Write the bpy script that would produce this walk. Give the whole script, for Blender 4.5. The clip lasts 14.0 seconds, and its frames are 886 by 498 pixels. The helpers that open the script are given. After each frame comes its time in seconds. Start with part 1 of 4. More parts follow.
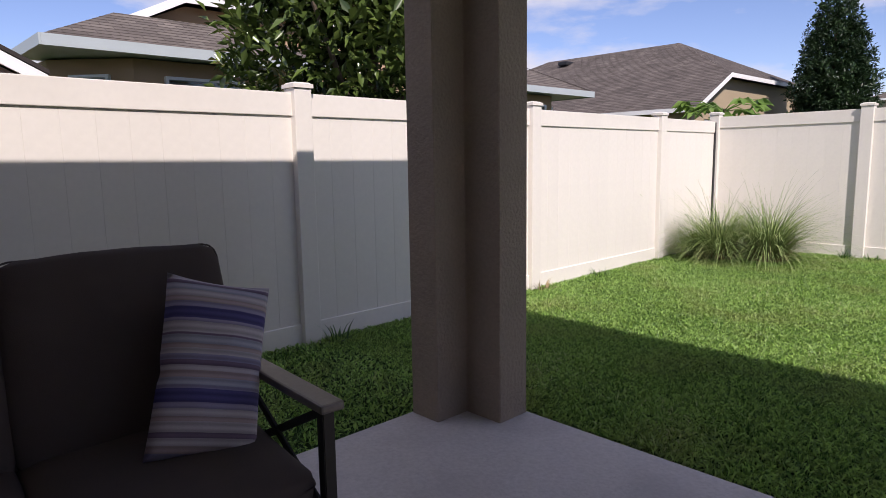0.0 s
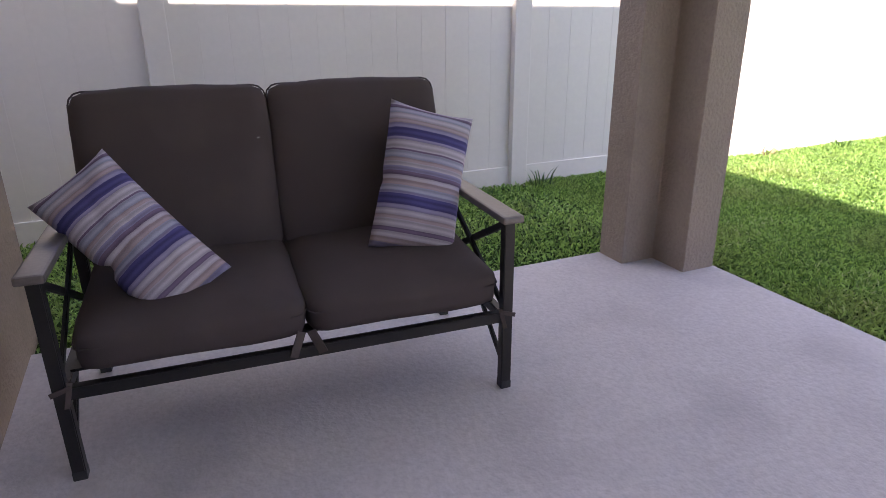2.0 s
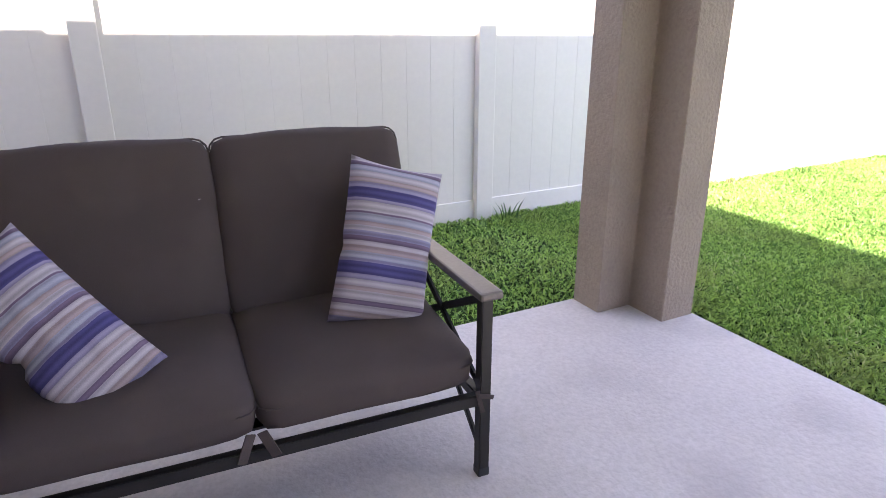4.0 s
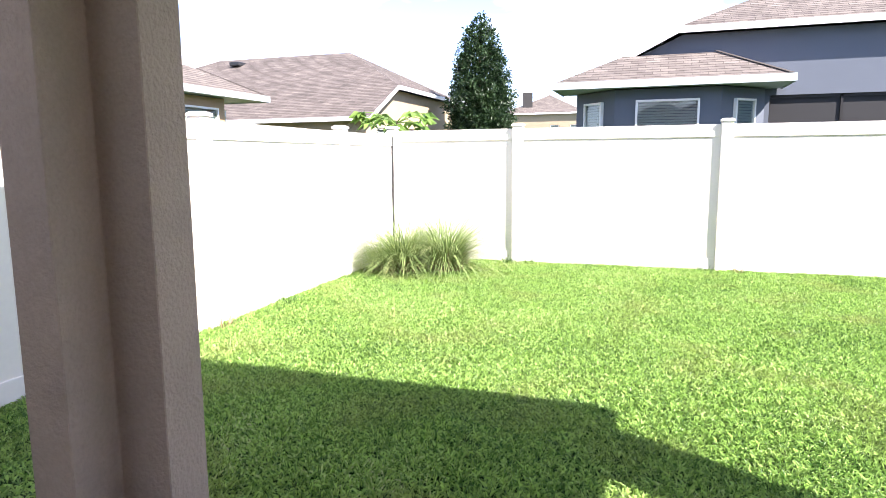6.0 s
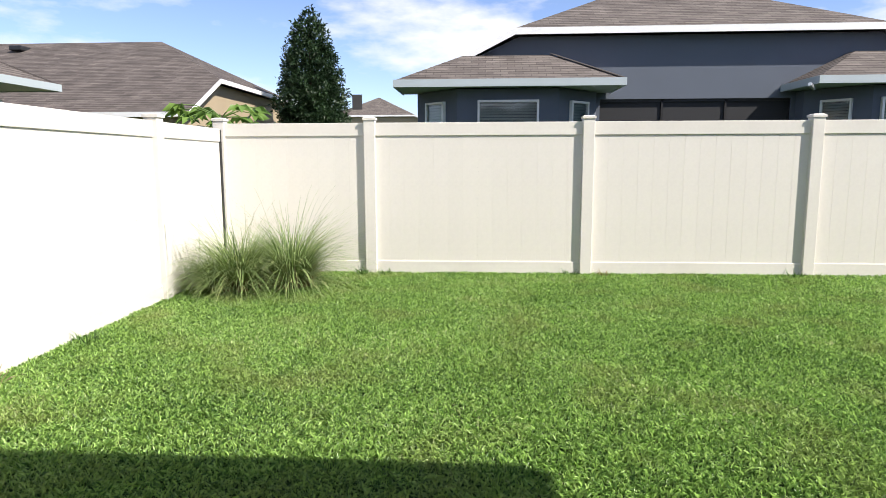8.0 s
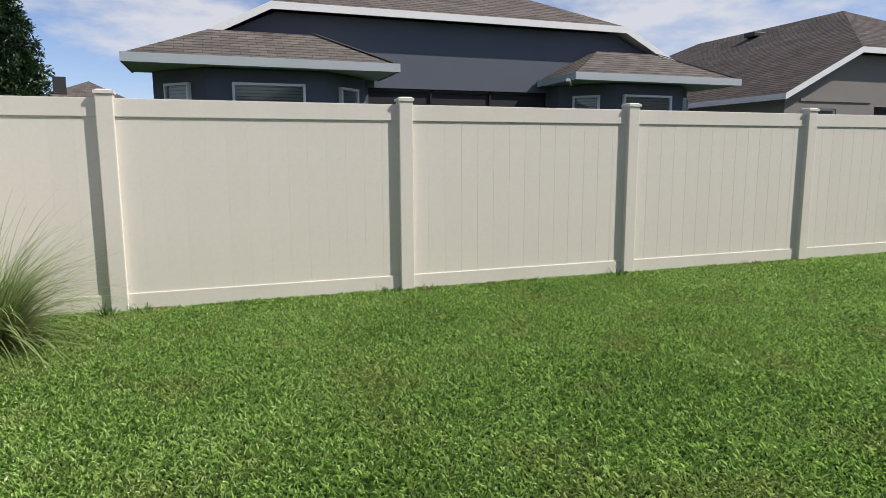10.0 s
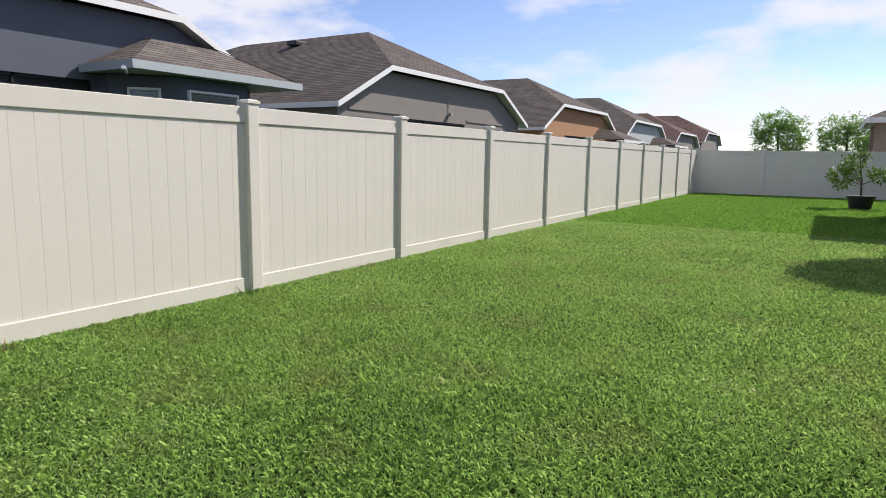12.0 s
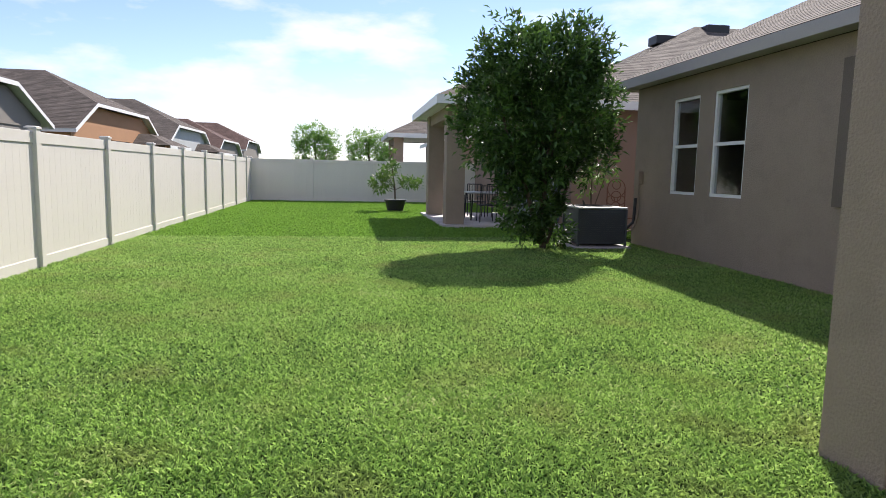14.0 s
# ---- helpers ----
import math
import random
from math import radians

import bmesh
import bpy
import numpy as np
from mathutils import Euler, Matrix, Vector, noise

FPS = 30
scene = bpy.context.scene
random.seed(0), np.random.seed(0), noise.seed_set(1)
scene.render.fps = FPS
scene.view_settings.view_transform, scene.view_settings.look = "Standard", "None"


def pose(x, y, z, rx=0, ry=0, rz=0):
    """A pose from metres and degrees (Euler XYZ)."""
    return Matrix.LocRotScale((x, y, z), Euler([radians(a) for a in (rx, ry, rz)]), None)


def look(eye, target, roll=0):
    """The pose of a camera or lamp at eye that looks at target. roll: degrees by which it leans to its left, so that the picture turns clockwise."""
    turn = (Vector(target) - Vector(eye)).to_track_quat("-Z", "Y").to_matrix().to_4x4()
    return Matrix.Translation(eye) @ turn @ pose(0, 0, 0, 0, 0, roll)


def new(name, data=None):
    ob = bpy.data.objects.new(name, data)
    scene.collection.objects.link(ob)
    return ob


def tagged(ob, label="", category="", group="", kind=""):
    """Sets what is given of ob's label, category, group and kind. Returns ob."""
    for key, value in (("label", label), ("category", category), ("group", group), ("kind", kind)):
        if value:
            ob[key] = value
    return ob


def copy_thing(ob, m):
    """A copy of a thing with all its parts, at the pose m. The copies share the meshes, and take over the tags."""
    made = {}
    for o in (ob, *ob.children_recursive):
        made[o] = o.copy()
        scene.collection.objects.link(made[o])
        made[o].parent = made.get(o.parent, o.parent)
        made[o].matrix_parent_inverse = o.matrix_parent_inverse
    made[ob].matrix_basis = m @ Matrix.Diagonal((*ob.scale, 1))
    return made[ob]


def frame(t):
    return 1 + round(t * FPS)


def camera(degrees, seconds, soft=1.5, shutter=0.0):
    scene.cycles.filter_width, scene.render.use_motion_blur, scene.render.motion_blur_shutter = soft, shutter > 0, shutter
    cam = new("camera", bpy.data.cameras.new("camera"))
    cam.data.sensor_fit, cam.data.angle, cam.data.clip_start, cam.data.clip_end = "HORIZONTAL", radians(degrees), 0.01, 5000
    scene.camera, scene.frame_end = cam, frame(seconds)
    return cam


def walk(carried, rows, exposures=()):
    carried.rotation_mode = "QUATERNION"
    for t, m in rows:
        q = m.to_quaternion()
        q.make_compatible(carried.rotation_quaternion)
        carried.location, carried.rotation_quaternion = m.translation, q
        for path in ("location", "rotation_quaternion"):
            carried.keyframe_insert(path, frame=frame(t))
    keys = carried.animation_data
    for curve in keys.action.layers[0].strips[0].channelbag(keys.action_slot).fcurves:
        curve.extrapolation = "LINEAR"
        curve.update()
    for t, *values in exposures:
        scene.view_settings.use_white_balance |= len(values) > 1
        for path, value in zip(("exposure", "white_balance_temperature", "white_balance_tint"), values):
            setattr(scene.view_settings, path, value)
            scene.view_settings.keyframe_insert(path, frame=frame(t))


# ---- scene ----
cam = camera(69.3, 14.0, 0.5)
PATH = [
    (0, (3.72, -8.59, 1.27), (2.282, -7.227, 0.993), -0.9),
    (0.5, (3.953, -8.573, 1.235), (2.321, -7.529, 0.737), -0.9),
    (1, (3.975, -8.623, 1.214), (2.321, -7.712, 0.555), -0.5),
    (1.5, (4.002, -8.626, 1.248), (2.308, -7.827, 0.547), -0.8),
    (2, (3.987, -8.661, 1.242), (2.269, -7.908, 0.547), -0.5),
    (2.2, (3.998, -8.64, 1.261), (2.267, -7.928, 0.557), -0.6),
    (4.3, (3.706, -8.546, 1.377), (2.074, -7.583, 0.739), 0.3),
    (4.5, (3.693, -8.485, 1.409), (2.148, -7.356, 0.826), 0.2),
    (5, (3.595, -8.333, 1.433), (2.338, -6.837, 1.008), -0.2),
    (5.5, (3.525, -8.237, 1.428), (2.585, -6.504, 1.093), -0.6),
    (6, (3.413, -8.144, 1.401), (2.781, -6.268, 1.12), -0.4),
    (6.5, (3.312, -8.102, 1.408), (2.862, -6.172, 1.137), -0.4),
    (7, (3.235, -8.01, 1.376), (2.888, -6.059, 1.107), -0.4),
    (7.2, (3.18, -7.892, 1.351), (2.881, -5.933, 1.083), -0.3),
    (9.3, (2.639, -6.284, 1.341), (2.934, -4.327, 1.053), -0.4),
    (9.5, (2.59, -6.145, 1.347), (2.984, -4.206, 1.056), -0.4),
    (10, (2.477, -5.735, 1.323), (3.135, -3.869, 1.029), -0.2),
    (10.5, (2.42, -5.401, 1.339), (3.375, -3.669, 1.041), 0.2),
    (11, (2.302, -5.127, 1.331), (3.623, -3.654, 1.038), 0.4),
    (11.5, (2.305, -4.871, 1.34), (3.857, -3.644, 1.05), 0.8),
    (12, (2.337, -4.618, 1.339), (4.038, -3.605, 1.055), 0.9),
    (12.5, (2.342, -4.427, 1.337), (4.186, -3.703, 1.061), 1.0),
    (13, (2.449, -4.223, 1.34), (4.384, -3.796, 1.069), 1.1),
    (13.5, (2.569, -4.087, 1.372), (4.548, -3.955, 1.114), 1.1),
    (14, (2.697, -3.865, 1.367), (4.66, -4.162, 1.129), 1.2),
]
EXPOSURES = [(0, 0.4, 6500, 22), (0.5, 0.88, 6550, 24), (1, 1.45, 6650, 24), (1.5, 1.80, 6650, 24), (2.2, 2.2, 6650, 24), (4.3, 3.02, 6600, 20), (4.7, 3.24, 6600, 20), (5.1, 3.1, 6600, 20), (5.5, 2.75, 6550, 20), (6, 2.25, 6500, 18), (6.5, 1.85, 6500, 18), (7.2, 1.52, 6550, 15), (9.3, 0.3, 6600, 11), (11, 0.36, 6650, 12), (12.5, 0.80, 6650, 14), (14, 0.95, 6650, 14)]
walk(cam, [(t, look(eye, target, roll)) for t, eye, target, roll in PATH], EXPOSURES)
# ---------- light ----------
SUN = Vector((0.89, -0.475, 1.0)).normalized()
world = bpy.data.worlds.new("world")
scene.world = world
world.use_nodes = True
wn, wl = world.node_tree.nodes, world.node_tree.links
wn.clear()
sky = wn.new("ShaderNodeTexSky")
sky.sky_type = "NISHITA"
sky.sun_disc = False
sky.sun_elevation = math.asin(SUN.z)
sky.sun_rotation = math.atan2(SUN.x, SUN.y)
sky.air_density, sky.dust_density, sky.ozone_density = 0.85, 0.12, 2.2
geo = wn.new("ShaderNodeTexCoord")
flat = wn.new("ShaderNodeVectorMath")
flat.operation = "MULTIPLY"
flat.inputs[1].default_value = (1.0, 1.0, 2.9)
clouds = wn.new("ShaderNodeTexNoise")
clouds.inputs["Scale"].default_value = 3.1
clouds.inputs["Detail"].default_value = 7
clouds.inputs["Roughness"].default_value = 0.55
edge = wn.new("ShaderNodeValToRGB")
edge.color_ramp.elements[0].position = 0.475
edge.color_ramp.elements[1].position = 0.60
mixsky = wn.new("ShaderNodeMixRGB")
mixsky.inputs[2].default_value = (4.9, 5.0, 5.3, 1)
soften = wn.new("ShaderNodeMath")
soften.operation = "MULTIPLY"
soften.inputs[1].default_value = 0.85
back = wn.new("ShaderNodeBackground")
back.inputs["Strength"].default_value = 0.12
wout = wn.new("ShaderNodeOutputWorld")
wl.new(geo.outputs["Generated"], flat.inputs[0])
wl.new(flat.outputs[0], clouds.inputs["Vector"])
wl.new(clouds.outputs["Fac"], edge.inputs[0])
wl.new(edge.outputs["Color"], soften.inputs[0])
wl.new(soften.outputs[0], mixsky.inputs[0])
deep = wn.new("ShaderNodeVectorMath")
deep.operation = "MULTIPLY"
deep.inputs[1].default_value = (0.78, 0.76, 0.86)
wl.new(sky.outputs[0], deep.inputs[0])
wl.new(deep.outputs[0], mixsky.inputs[1])
wl.new(mixsky.outputs[0], back.inputs["Color"])
wl.new(back.outputs[0], wout.inputs[0])
sun = new("sun", bpy.data.lights.new("sun", "SUN"))
sun.data.energy, sun.data.angle, sun.data.color = 4.2, radians(0.55), (1.0, 0.955, 0.88)
sun.matrix_world = look(SUN * 60, (0, 0, 0))

# ---------- materials ----------


def material(name, base, rough=0.7, metal=0.0, vary=0.12, fine=60.0, coarse=1.5, bump=0.15, depth=0.004, stain=None, stain_amount=0.0, random=0.0, spec=0.5):
    """A plain surface: colour varied at two scales, fine relief, stains with a shape of their own."""
    m = bpy.data.materials.new(name)
    m.use_nodes = True
    n, l = m.node_tree.nodes, m.node_tree.links
    b = n["Principled BSDF"]
    b.inputs["Metallic"].default_value = metal
    b.inputs["Specular IOR Level"].default_value = spec
    tc = n.new("ShaderNodeTexCoord")
    n1 = n.new("ShaderNodeTexNoise")
    n1.inputs["Scale"].default_value, n1.inputs["Detail"].default_value = fine, 4
    n2 = n.new("ShaderNodeTexNoise")
    n2.inputs["Scale"].default_value, n2.inputs["Detail"].default_value = coarse, 5
    for k in (n1, n2):
        l.new(tc.outputs["Object"], k.inputs["Vector"])
    add = n.new("ShaderNodeMath")
    add.operation = "ADD"
    l.new(n1.outputs["Fac"], add.inputs[0])
    l.new(n2.outputs["Fac"], add.inputs[1])
    last = add
    if random:
        oi = n.new("ShaderNodeObjectInfo")
        r = n.new("ShaderNodeMath")
        r.operation = "MULTIPLY_ADD"
        r.inputs[1].default_value = random
        l.new(oi.outputs["Random"], r.inputs[0])
        l.new(add.outputs[0], r.inputs[2])
        last = r
    rng = n.new("ShaderNodeMapRange")
    rng.inputs["From Min"].default_value, rng.inputs["From Max"].default_value = 0.6, 1.4 + random
    rng.inputs["To Min"].default_value, rng.inputs["To Max"].default_value = 1 - vary, 1 + vary
    l.new(last.outputs[0], rng.inputs["Value"])
    mul = n.new("ShaderNodeVectorMath")
    mul.operation = "SCALE"
    mul.inputs[0].default_value = base
    l.new(rng.outputs[0], mul.inputs["Scale"])
    colour = mul.outputs[0]
    if stain:
        n3 = n.new("ShaderNodeTexNoise")
        n3.inputs["Scale"].default_value, n3.inputs["Detail"].default_value = coarse * 1.7, 8
        l.new(tc.outputs["Object"], n3.inputs["Vector"])
        cr = n.new("ShaderNodeValToRGB")
        cr.color_ramp.elements[0].position, cr.color_ramp.elements[1].position = 0.52, 0.72
        l.new(n3.outputs["Fac"], cr.inputs[0])
        am = n.new("ShaderNodeMath")
        am.operation = "MULTIPLY"
        am.inputs[1].default_value = stain_amount
        l.new(cr.outputs["Color"], am.inputs[0])
        mx = n.new("ShaderNodeMixRGB")
        mx.inputs[2].default_value = (*stain, 1)
        l.new(am.outputs[0], mx.inputs[0])
        l.new(colour, mx.inputs[1])
        colour = mx.outputs[0]
    l.new(colour, b.inputs["Base Color"])
    rr = n.new("ShaderNodeMapRange")
    rr.inputs["To Min"].default_value, rr.inputs["To Max"].default_value = max(rough - 0.1, 0.02), min(rough + 0.1, 1)
    l.new(n2.outputs["Fac"], rr.inputs["Value"])
    l.new(rr.outputs[0], b.inputs["Roughness"])
    if bump:
        bp = n.new("ShaderNodeBump")
        bp.inputs["Strength"].default_value, bp.inputs["Distance"].default_value = bump, depth
        l.new(n1.outputs["Fac"], bp.inputs["Height"])
        l.new(bp.outputs[0], b.inputs["Normal"])
    return m


def leaf_material(name, low, high, rough=0.45, translucent=0.25, spec=0.4, dry=None, patches=1.3, straw=None, leafwise=0.62):
    """Leaves: colour changes from leaf to leaf, a little light comes through."""
    m = bpy.data.materials.new(name)
    m.use_nodes = True
    n, l = m.node_tree.nodes, m.node_tree.links
    b = n["Principled BSDF"]
    b.inputs["Roughness"].default_value = rough
    b.inputs["Specular IOR Level"].default_value = spec
    g = n.new("ShaderNodeNewGeometry")
    tc = n.new("ShaderNodeTexCoord")
    ns = n.new("ShaderNodeTexNoise")
    ns.inputs["Scale"].default_value, ns.inputs["Detail"].default_value = 0.9, 4
    l.new(tc.outputs["Object"], ns.inputs["Vector"])
    mx = n.new("ShaderNodeMath")
    mx.operation = "MULTIPLY_ADD"
    mx.inputs[1].default_value = leafwise
    l.new(g.outputs["Random Per Island"], mx.inputs[0])
    off = n.new("ShaderNodeMath")
    off.operation = "MULTIPLY_ADD"
    off.inputs[1].default_value, off.inputs[2].default_value = patches, 0.5 - leafwise * 0.5 - patches * 0.5
    l.new(ns.outputs["Fac"], off.inputs[0])
    l.new(off.outputs[0], mx.inputs[2])
    cr = n.new("ShaderNodeValToRGB")
    cr.color_ramp.elements[0].color = (*low, 1)
    cr.color_ramp.elements[1].color = (*high, 1)
    if dry:
        cr.color_ramp.elements[1].position = 0.86
        cr.color_ramp.elements.new(1.0).color = (*dry, 1)
    l.new(mx.outputs[0], cr.inputs[0])
    colour = cr.outputs["Color"]
    if straw:
        # thin, half-dry patches a few hands wide
        nd = n.new("ShaderNodeTexNoise")
        nd.inputs["Scale"].default_value, nd.inputs["Detail"].default_value = 1.7, 5
        l.new(tc.outputs["Object"], nd.inputs["Vector"])
        md = n.new("ShaderNodeMapRange")
        md.inputs["From Min"].default_value, md.inputs["From Max"].default_value = 0.50, 0.74
        md.inputs["To Max"].default_value = 0.42
        l.new(nd.outputs["Fac"], md.inputs["Value"])
        mix = n.new("ShaderNodeMixRGB")
        mix.inputs[2].default_value = (*straw, 1)
        l.new(md.outputs[0], mix.inputs[0])
        l.new(colour, mix.inputs[1])
        colour = mix.outputs[0]
    l.new(colour, b.inputs["Base Color"])
    tr = n.new("ShaderNodeBsdfTranslucent")
    l.new(colour, tr.inputs["Color"])
    ms = n.new("ShaderNodeMixShader")
    ms.inputs[0].default_value = translucent
    out = n["Material Output"]
    l.new(b.outputs[0], ms.inputs[1])
    l.new(tr.outputs[0], ms.inputs[2])
    l.new(ms.outputs[0], out.inputs["Surface"])
    return m


def shingle_material(name, dark, light):
    """Asphalt shingles: each tab its own tone, laid out by the roof's own coordinates in metres."""
    m = bpy.data.materials.new(name)
    m.use_nodes = True
    n, l = m.node_tree.nodes, m.node_tree.links
    b = n["Principled BSDF"]
    b.inputs["Roughness"].default_value = 0.92
    b.inputs["Specular IOR Level"].default_value = 0.25
    uv = n.new("ShaderNodeUVMap")
    br = n.new("ShaderNodeTexBrick")
    br.inputs["Scale"].default_value = 1.0
    br.inputs["Brick Width"].default_value, br.inputs["Row Height"].default_value = 0.32, 0.15
    br.inputs["Mortar Size"].default_value = 0.006
    br.inputs["Color1"].default_value, br.inputs["Color2"].default_value = (*dark, 1), (*light, 1)
    br.inputs["Mortar"].default_value = (*[c * 0.6 for c in dark], 1)
    l.new(uv.outputs[0], br.inputs["Vector"])
    ns = n.new("ShaderNodeTexNoise")
    ns.inputs["Scale"].default_value, ns.inputs["Detail"].default_value = 1.1, 9
    l.new(uv.outputs[0], ns.inputs["Vector"])
    rg = n.new("ShaderNodeMapRange")
    rg.inputs["From Min"].default_value, rg.inputs["From Max"].default_value = 0.3, 0.7
    rg.inputs["To Min"].default_value, rg.inputs["To Max"].default_value = 0.78, 1.18
    l.new(ns.outputs["Fac"], rg.inputs["Value"])
    sc = n.new("ShaderNodeVectorMath")
    sc.operation = "SCALE"
    l.new(br.outputs["Color"], sc.inputs[0])
    l.new(rg.outputs[0], sc.inputs["Scale"])
    l.new(sc.outputs[0], b.inputs["Base Color"])
    bp = n.new("ShaderNodeBump")
    bp.inputs["Strength"].default_value, bp.inputs["Distance"].default_value = 0.5, 0.006
    l.new(br.outputs["Fac"], bp.inputs["Height"])
    bp.invert = True
    l.new(bp.outputs[0], b.inputs["Normal"])
    return m


def glass_material(name, tint=(0.75, 0.8, 0.8)):
    m = bpy.data.materials.new(name)
    m.use_nodes = True
    b = m.node_tree.nodes["Principled BSDF"]
    b.inputs["Base Color"].default_value = (*tint, 1)
    b.inputs["Roughness"].default_value = 0.03
    b.inputs["Transmission Weight"].default_value = 1.0
    b.inputs["IOR"].default_value = 1.45
    return m


VINYL = material("vinyl", (0.70, 0.662, 0.60), 0.42, vary=0.05, fine=30, coarse=0.9, bump=0.03, stain=(0.50, 0.47, 0.39), stain_amount=0.16, random=0.25)
STUCCO = material("stucco", (0.305, 0.243, 0.192), 0.92, vary=0.11, fine=62, coarse=2.2, bump=1.0, depth=0.008, stain=(0.19, 0.16, 0.13), stain_amount=0.25, spec=0.2)
CONCRETE = material("concrete", (0.53, 0.495, 0.495), 0.85, vary=0.16, fine=60, coarse=1.1, bump=0.7, depth=0.004, stain=(0.36, 0.335, 0.345), stain_amount=0.7, spec=0.3)
SOIL = material("lawn_soil", (0.026, 0.052, 0.012), 1.0, vary=0.5, fine=45, coarse=0.8, bump=1.0, depth=0.02, stain=(0.055, 0.055, 0.022), stain_amount=0.4, spec=0.1)
WHITE = material("white_paint", (0.78, 0.78, 0.76), 0.5, vary=0.04, fine=40, coarse=1, bump=0.03, stain=(0.6, 0.6, 0.57), stain_amount=0.2)
EAVE = material("taupe_trim_paint", (0.36, 0.335, 0.31), 0.6, vary=0.06, bump=0.03)
FASCIA = material("blue_grey_paint", (0.40, 0.45, 0.46), 0.5, vary=0.05, bump=0.03)
FABRIC = material("brown_cushion_fabric", (0.076, 0.060, 0.057), 0.9, vary=0.14, fine=420, coarse=3.5, bump=0.45, depth=0.0015, stain=(0.105, 0.085, 0.078), stain_amount=0.3, spec=0.2)
STEEL = material("dark_brown_metal", (0.019, 0.017, 0.016), 0.5, metal=0.3, vary=0.2, fine=70, coarse=6, bump=0.05)
ARM = material("worn_arm_metal", (0.145, 0.125, 0.115), 0.4, metal=0.35, vary=0.2, fine=90, coarse=7, bump=0.05, stain=(0.25, 0.23, 0.22), stain_amount=0.3)
BLACK = material("black_plastic", (0.018, 0.019, 0.021), 0.5, vary=0.2, bump=0.08)
# near-black colour that stands in for the shade of unlit interiors
DARK = material("indoor_shade", (0.045, 0.042, 0.040), 0.9, vary=0.1)
SCREEN = material("insect_screen", (0.022, 0.022, 0.024), 0.85, vary=0.15, fine=300, bump=0.1)
BARK = material("bark", (0.115, 0.085, 0.06), 0.95, vary=0.3, fine=35, coarse=5, bump=0.9, depth=0.01)
GLASS = glass_material("window_glass")
BLIND = material("window_blind", (0.32, 0.37, 0.36), 0.7, vary=0.05)
SHINGLE_TAN = shingle_material("tan_shingles", (0.102, 0.087, 0.078), (0.158, 0.136, 0.121))
SHINGLE_MID = shingle_material("brown_grey_shingles", (0.085, 0.072, 0.065), (0.138, 0.117, 0.105))
SHINGLE_RED = shingle_material("red_brown_shingles", (0.080, 0.046, 0.040), (0.125, 0.074, 0.064))
SHINGLE_DARK = shingle_material("dark_shingles", (0.070, 0.058, 0.052), (0.118, 0.097, 0.086))
WALL_GREY = material("slate_blue_stucco", (0.115, 0.130, 0.158), 0.9, vary=0.07, fine=90, bump=0.5, spec=0.2)
WALL_TAUPE = material("taupe_stucco", (0.245, 0.225, 0.205), 0.92, vary=0.06, fine=90, bump=0.5, spec=0.2)
WALL_ORANGE = material("terracotta_stucco", (0.42, 0.235, 0.135), 0.92, vary=0.07, fine=90, bump=0.5, spec=0.2)
WALL_PALE = material("pale_grey_stucco", (0.45, 0.47, 0.48), 0.92, vary=0.06, fine=90, bump=0.5, spec=0.2)
WALL_TAN = material("sand_stucco", (0.38, 0.305, 0.205), 0.92, vary=0.06, fine=90, bump=0.5, spec=0.2)
WALL_BROWN = material("ochre_stucco", (0.42, 0.29, 0.175), 0.92, vary=0.06, fine=90, bump=0.5, spec=0.2)

# ---------- mesh helpers ----------


def block(bm, x0, y0, z0, x1, y1, z1, bevel=0.0):
    r = bmesh.ops.create_cube(bm, size=1.0)
    for v in r["verts"]:
        v.co = Vector((x0 + (v.co.x + 0.5) * (x1 - x0), y0 + (v.co.y + 0.5) * (y1 - y0), z0 + (v.co.z + 0.5) * (z1 - z0)))
    if bevel:
        es = {e for v in r["verts"] for e in v.link_edges}
        bmesh.ops.bevel(bm, geom=list(es), offset=bevel, segments=2, affect="EDGES", profile=0.6)
    return bm


def solid(*boxes, bevel=0.0):
    bm = bmesh.new()
    for b in boxes:
        block(bm, *b, bevel=bevel)
    return bm


def prism(bm, outline, offset):
    """A solid from a flat outline of points, pushed along offset."""
    a = [bm.verts.new(p) for p in outline]
    b = [bm.verts.new(Vector(p) + Vector(offset)) for p in outline]
    bm.faces.new(a)
    bm.faces.new(b[::-1])
    for i in range(len(a)):
        j = (i + 1) % len(a)
        bm.faces.new((a[j], a[i], b[i], b[j]))
    bmesh.ops.recalc_face_normals(bm, faces=bm.faces)
    return bm


def tube(bm, a, b, r0, r1=None, sides=8, caps=True):
    a, b = Vector(a), Vector(b)
    r1 = r0 if r1 is None else r1
    q = (b - a).to_track_quat("Z", "Y")
    rings = []
    for p, r in ((a, r0), (b, r1)):
        rings.append([bm.verts.new(p + q @ Vector((r * math.cos(2 * math.pi * i / sides), r * math.sin(2 * math.pi * i / sides), 0))) for i in range(sides)])
    for i in range(sides):
        j = (i + 1) % sides
        bm.faces.new((rings[0][i], rings[0][j], rings[1][j], rings[1][i]))
    if caps:
        bm.faces.new(rings[0][::-1])
        bm.faces.new(rings[1])
    return bm


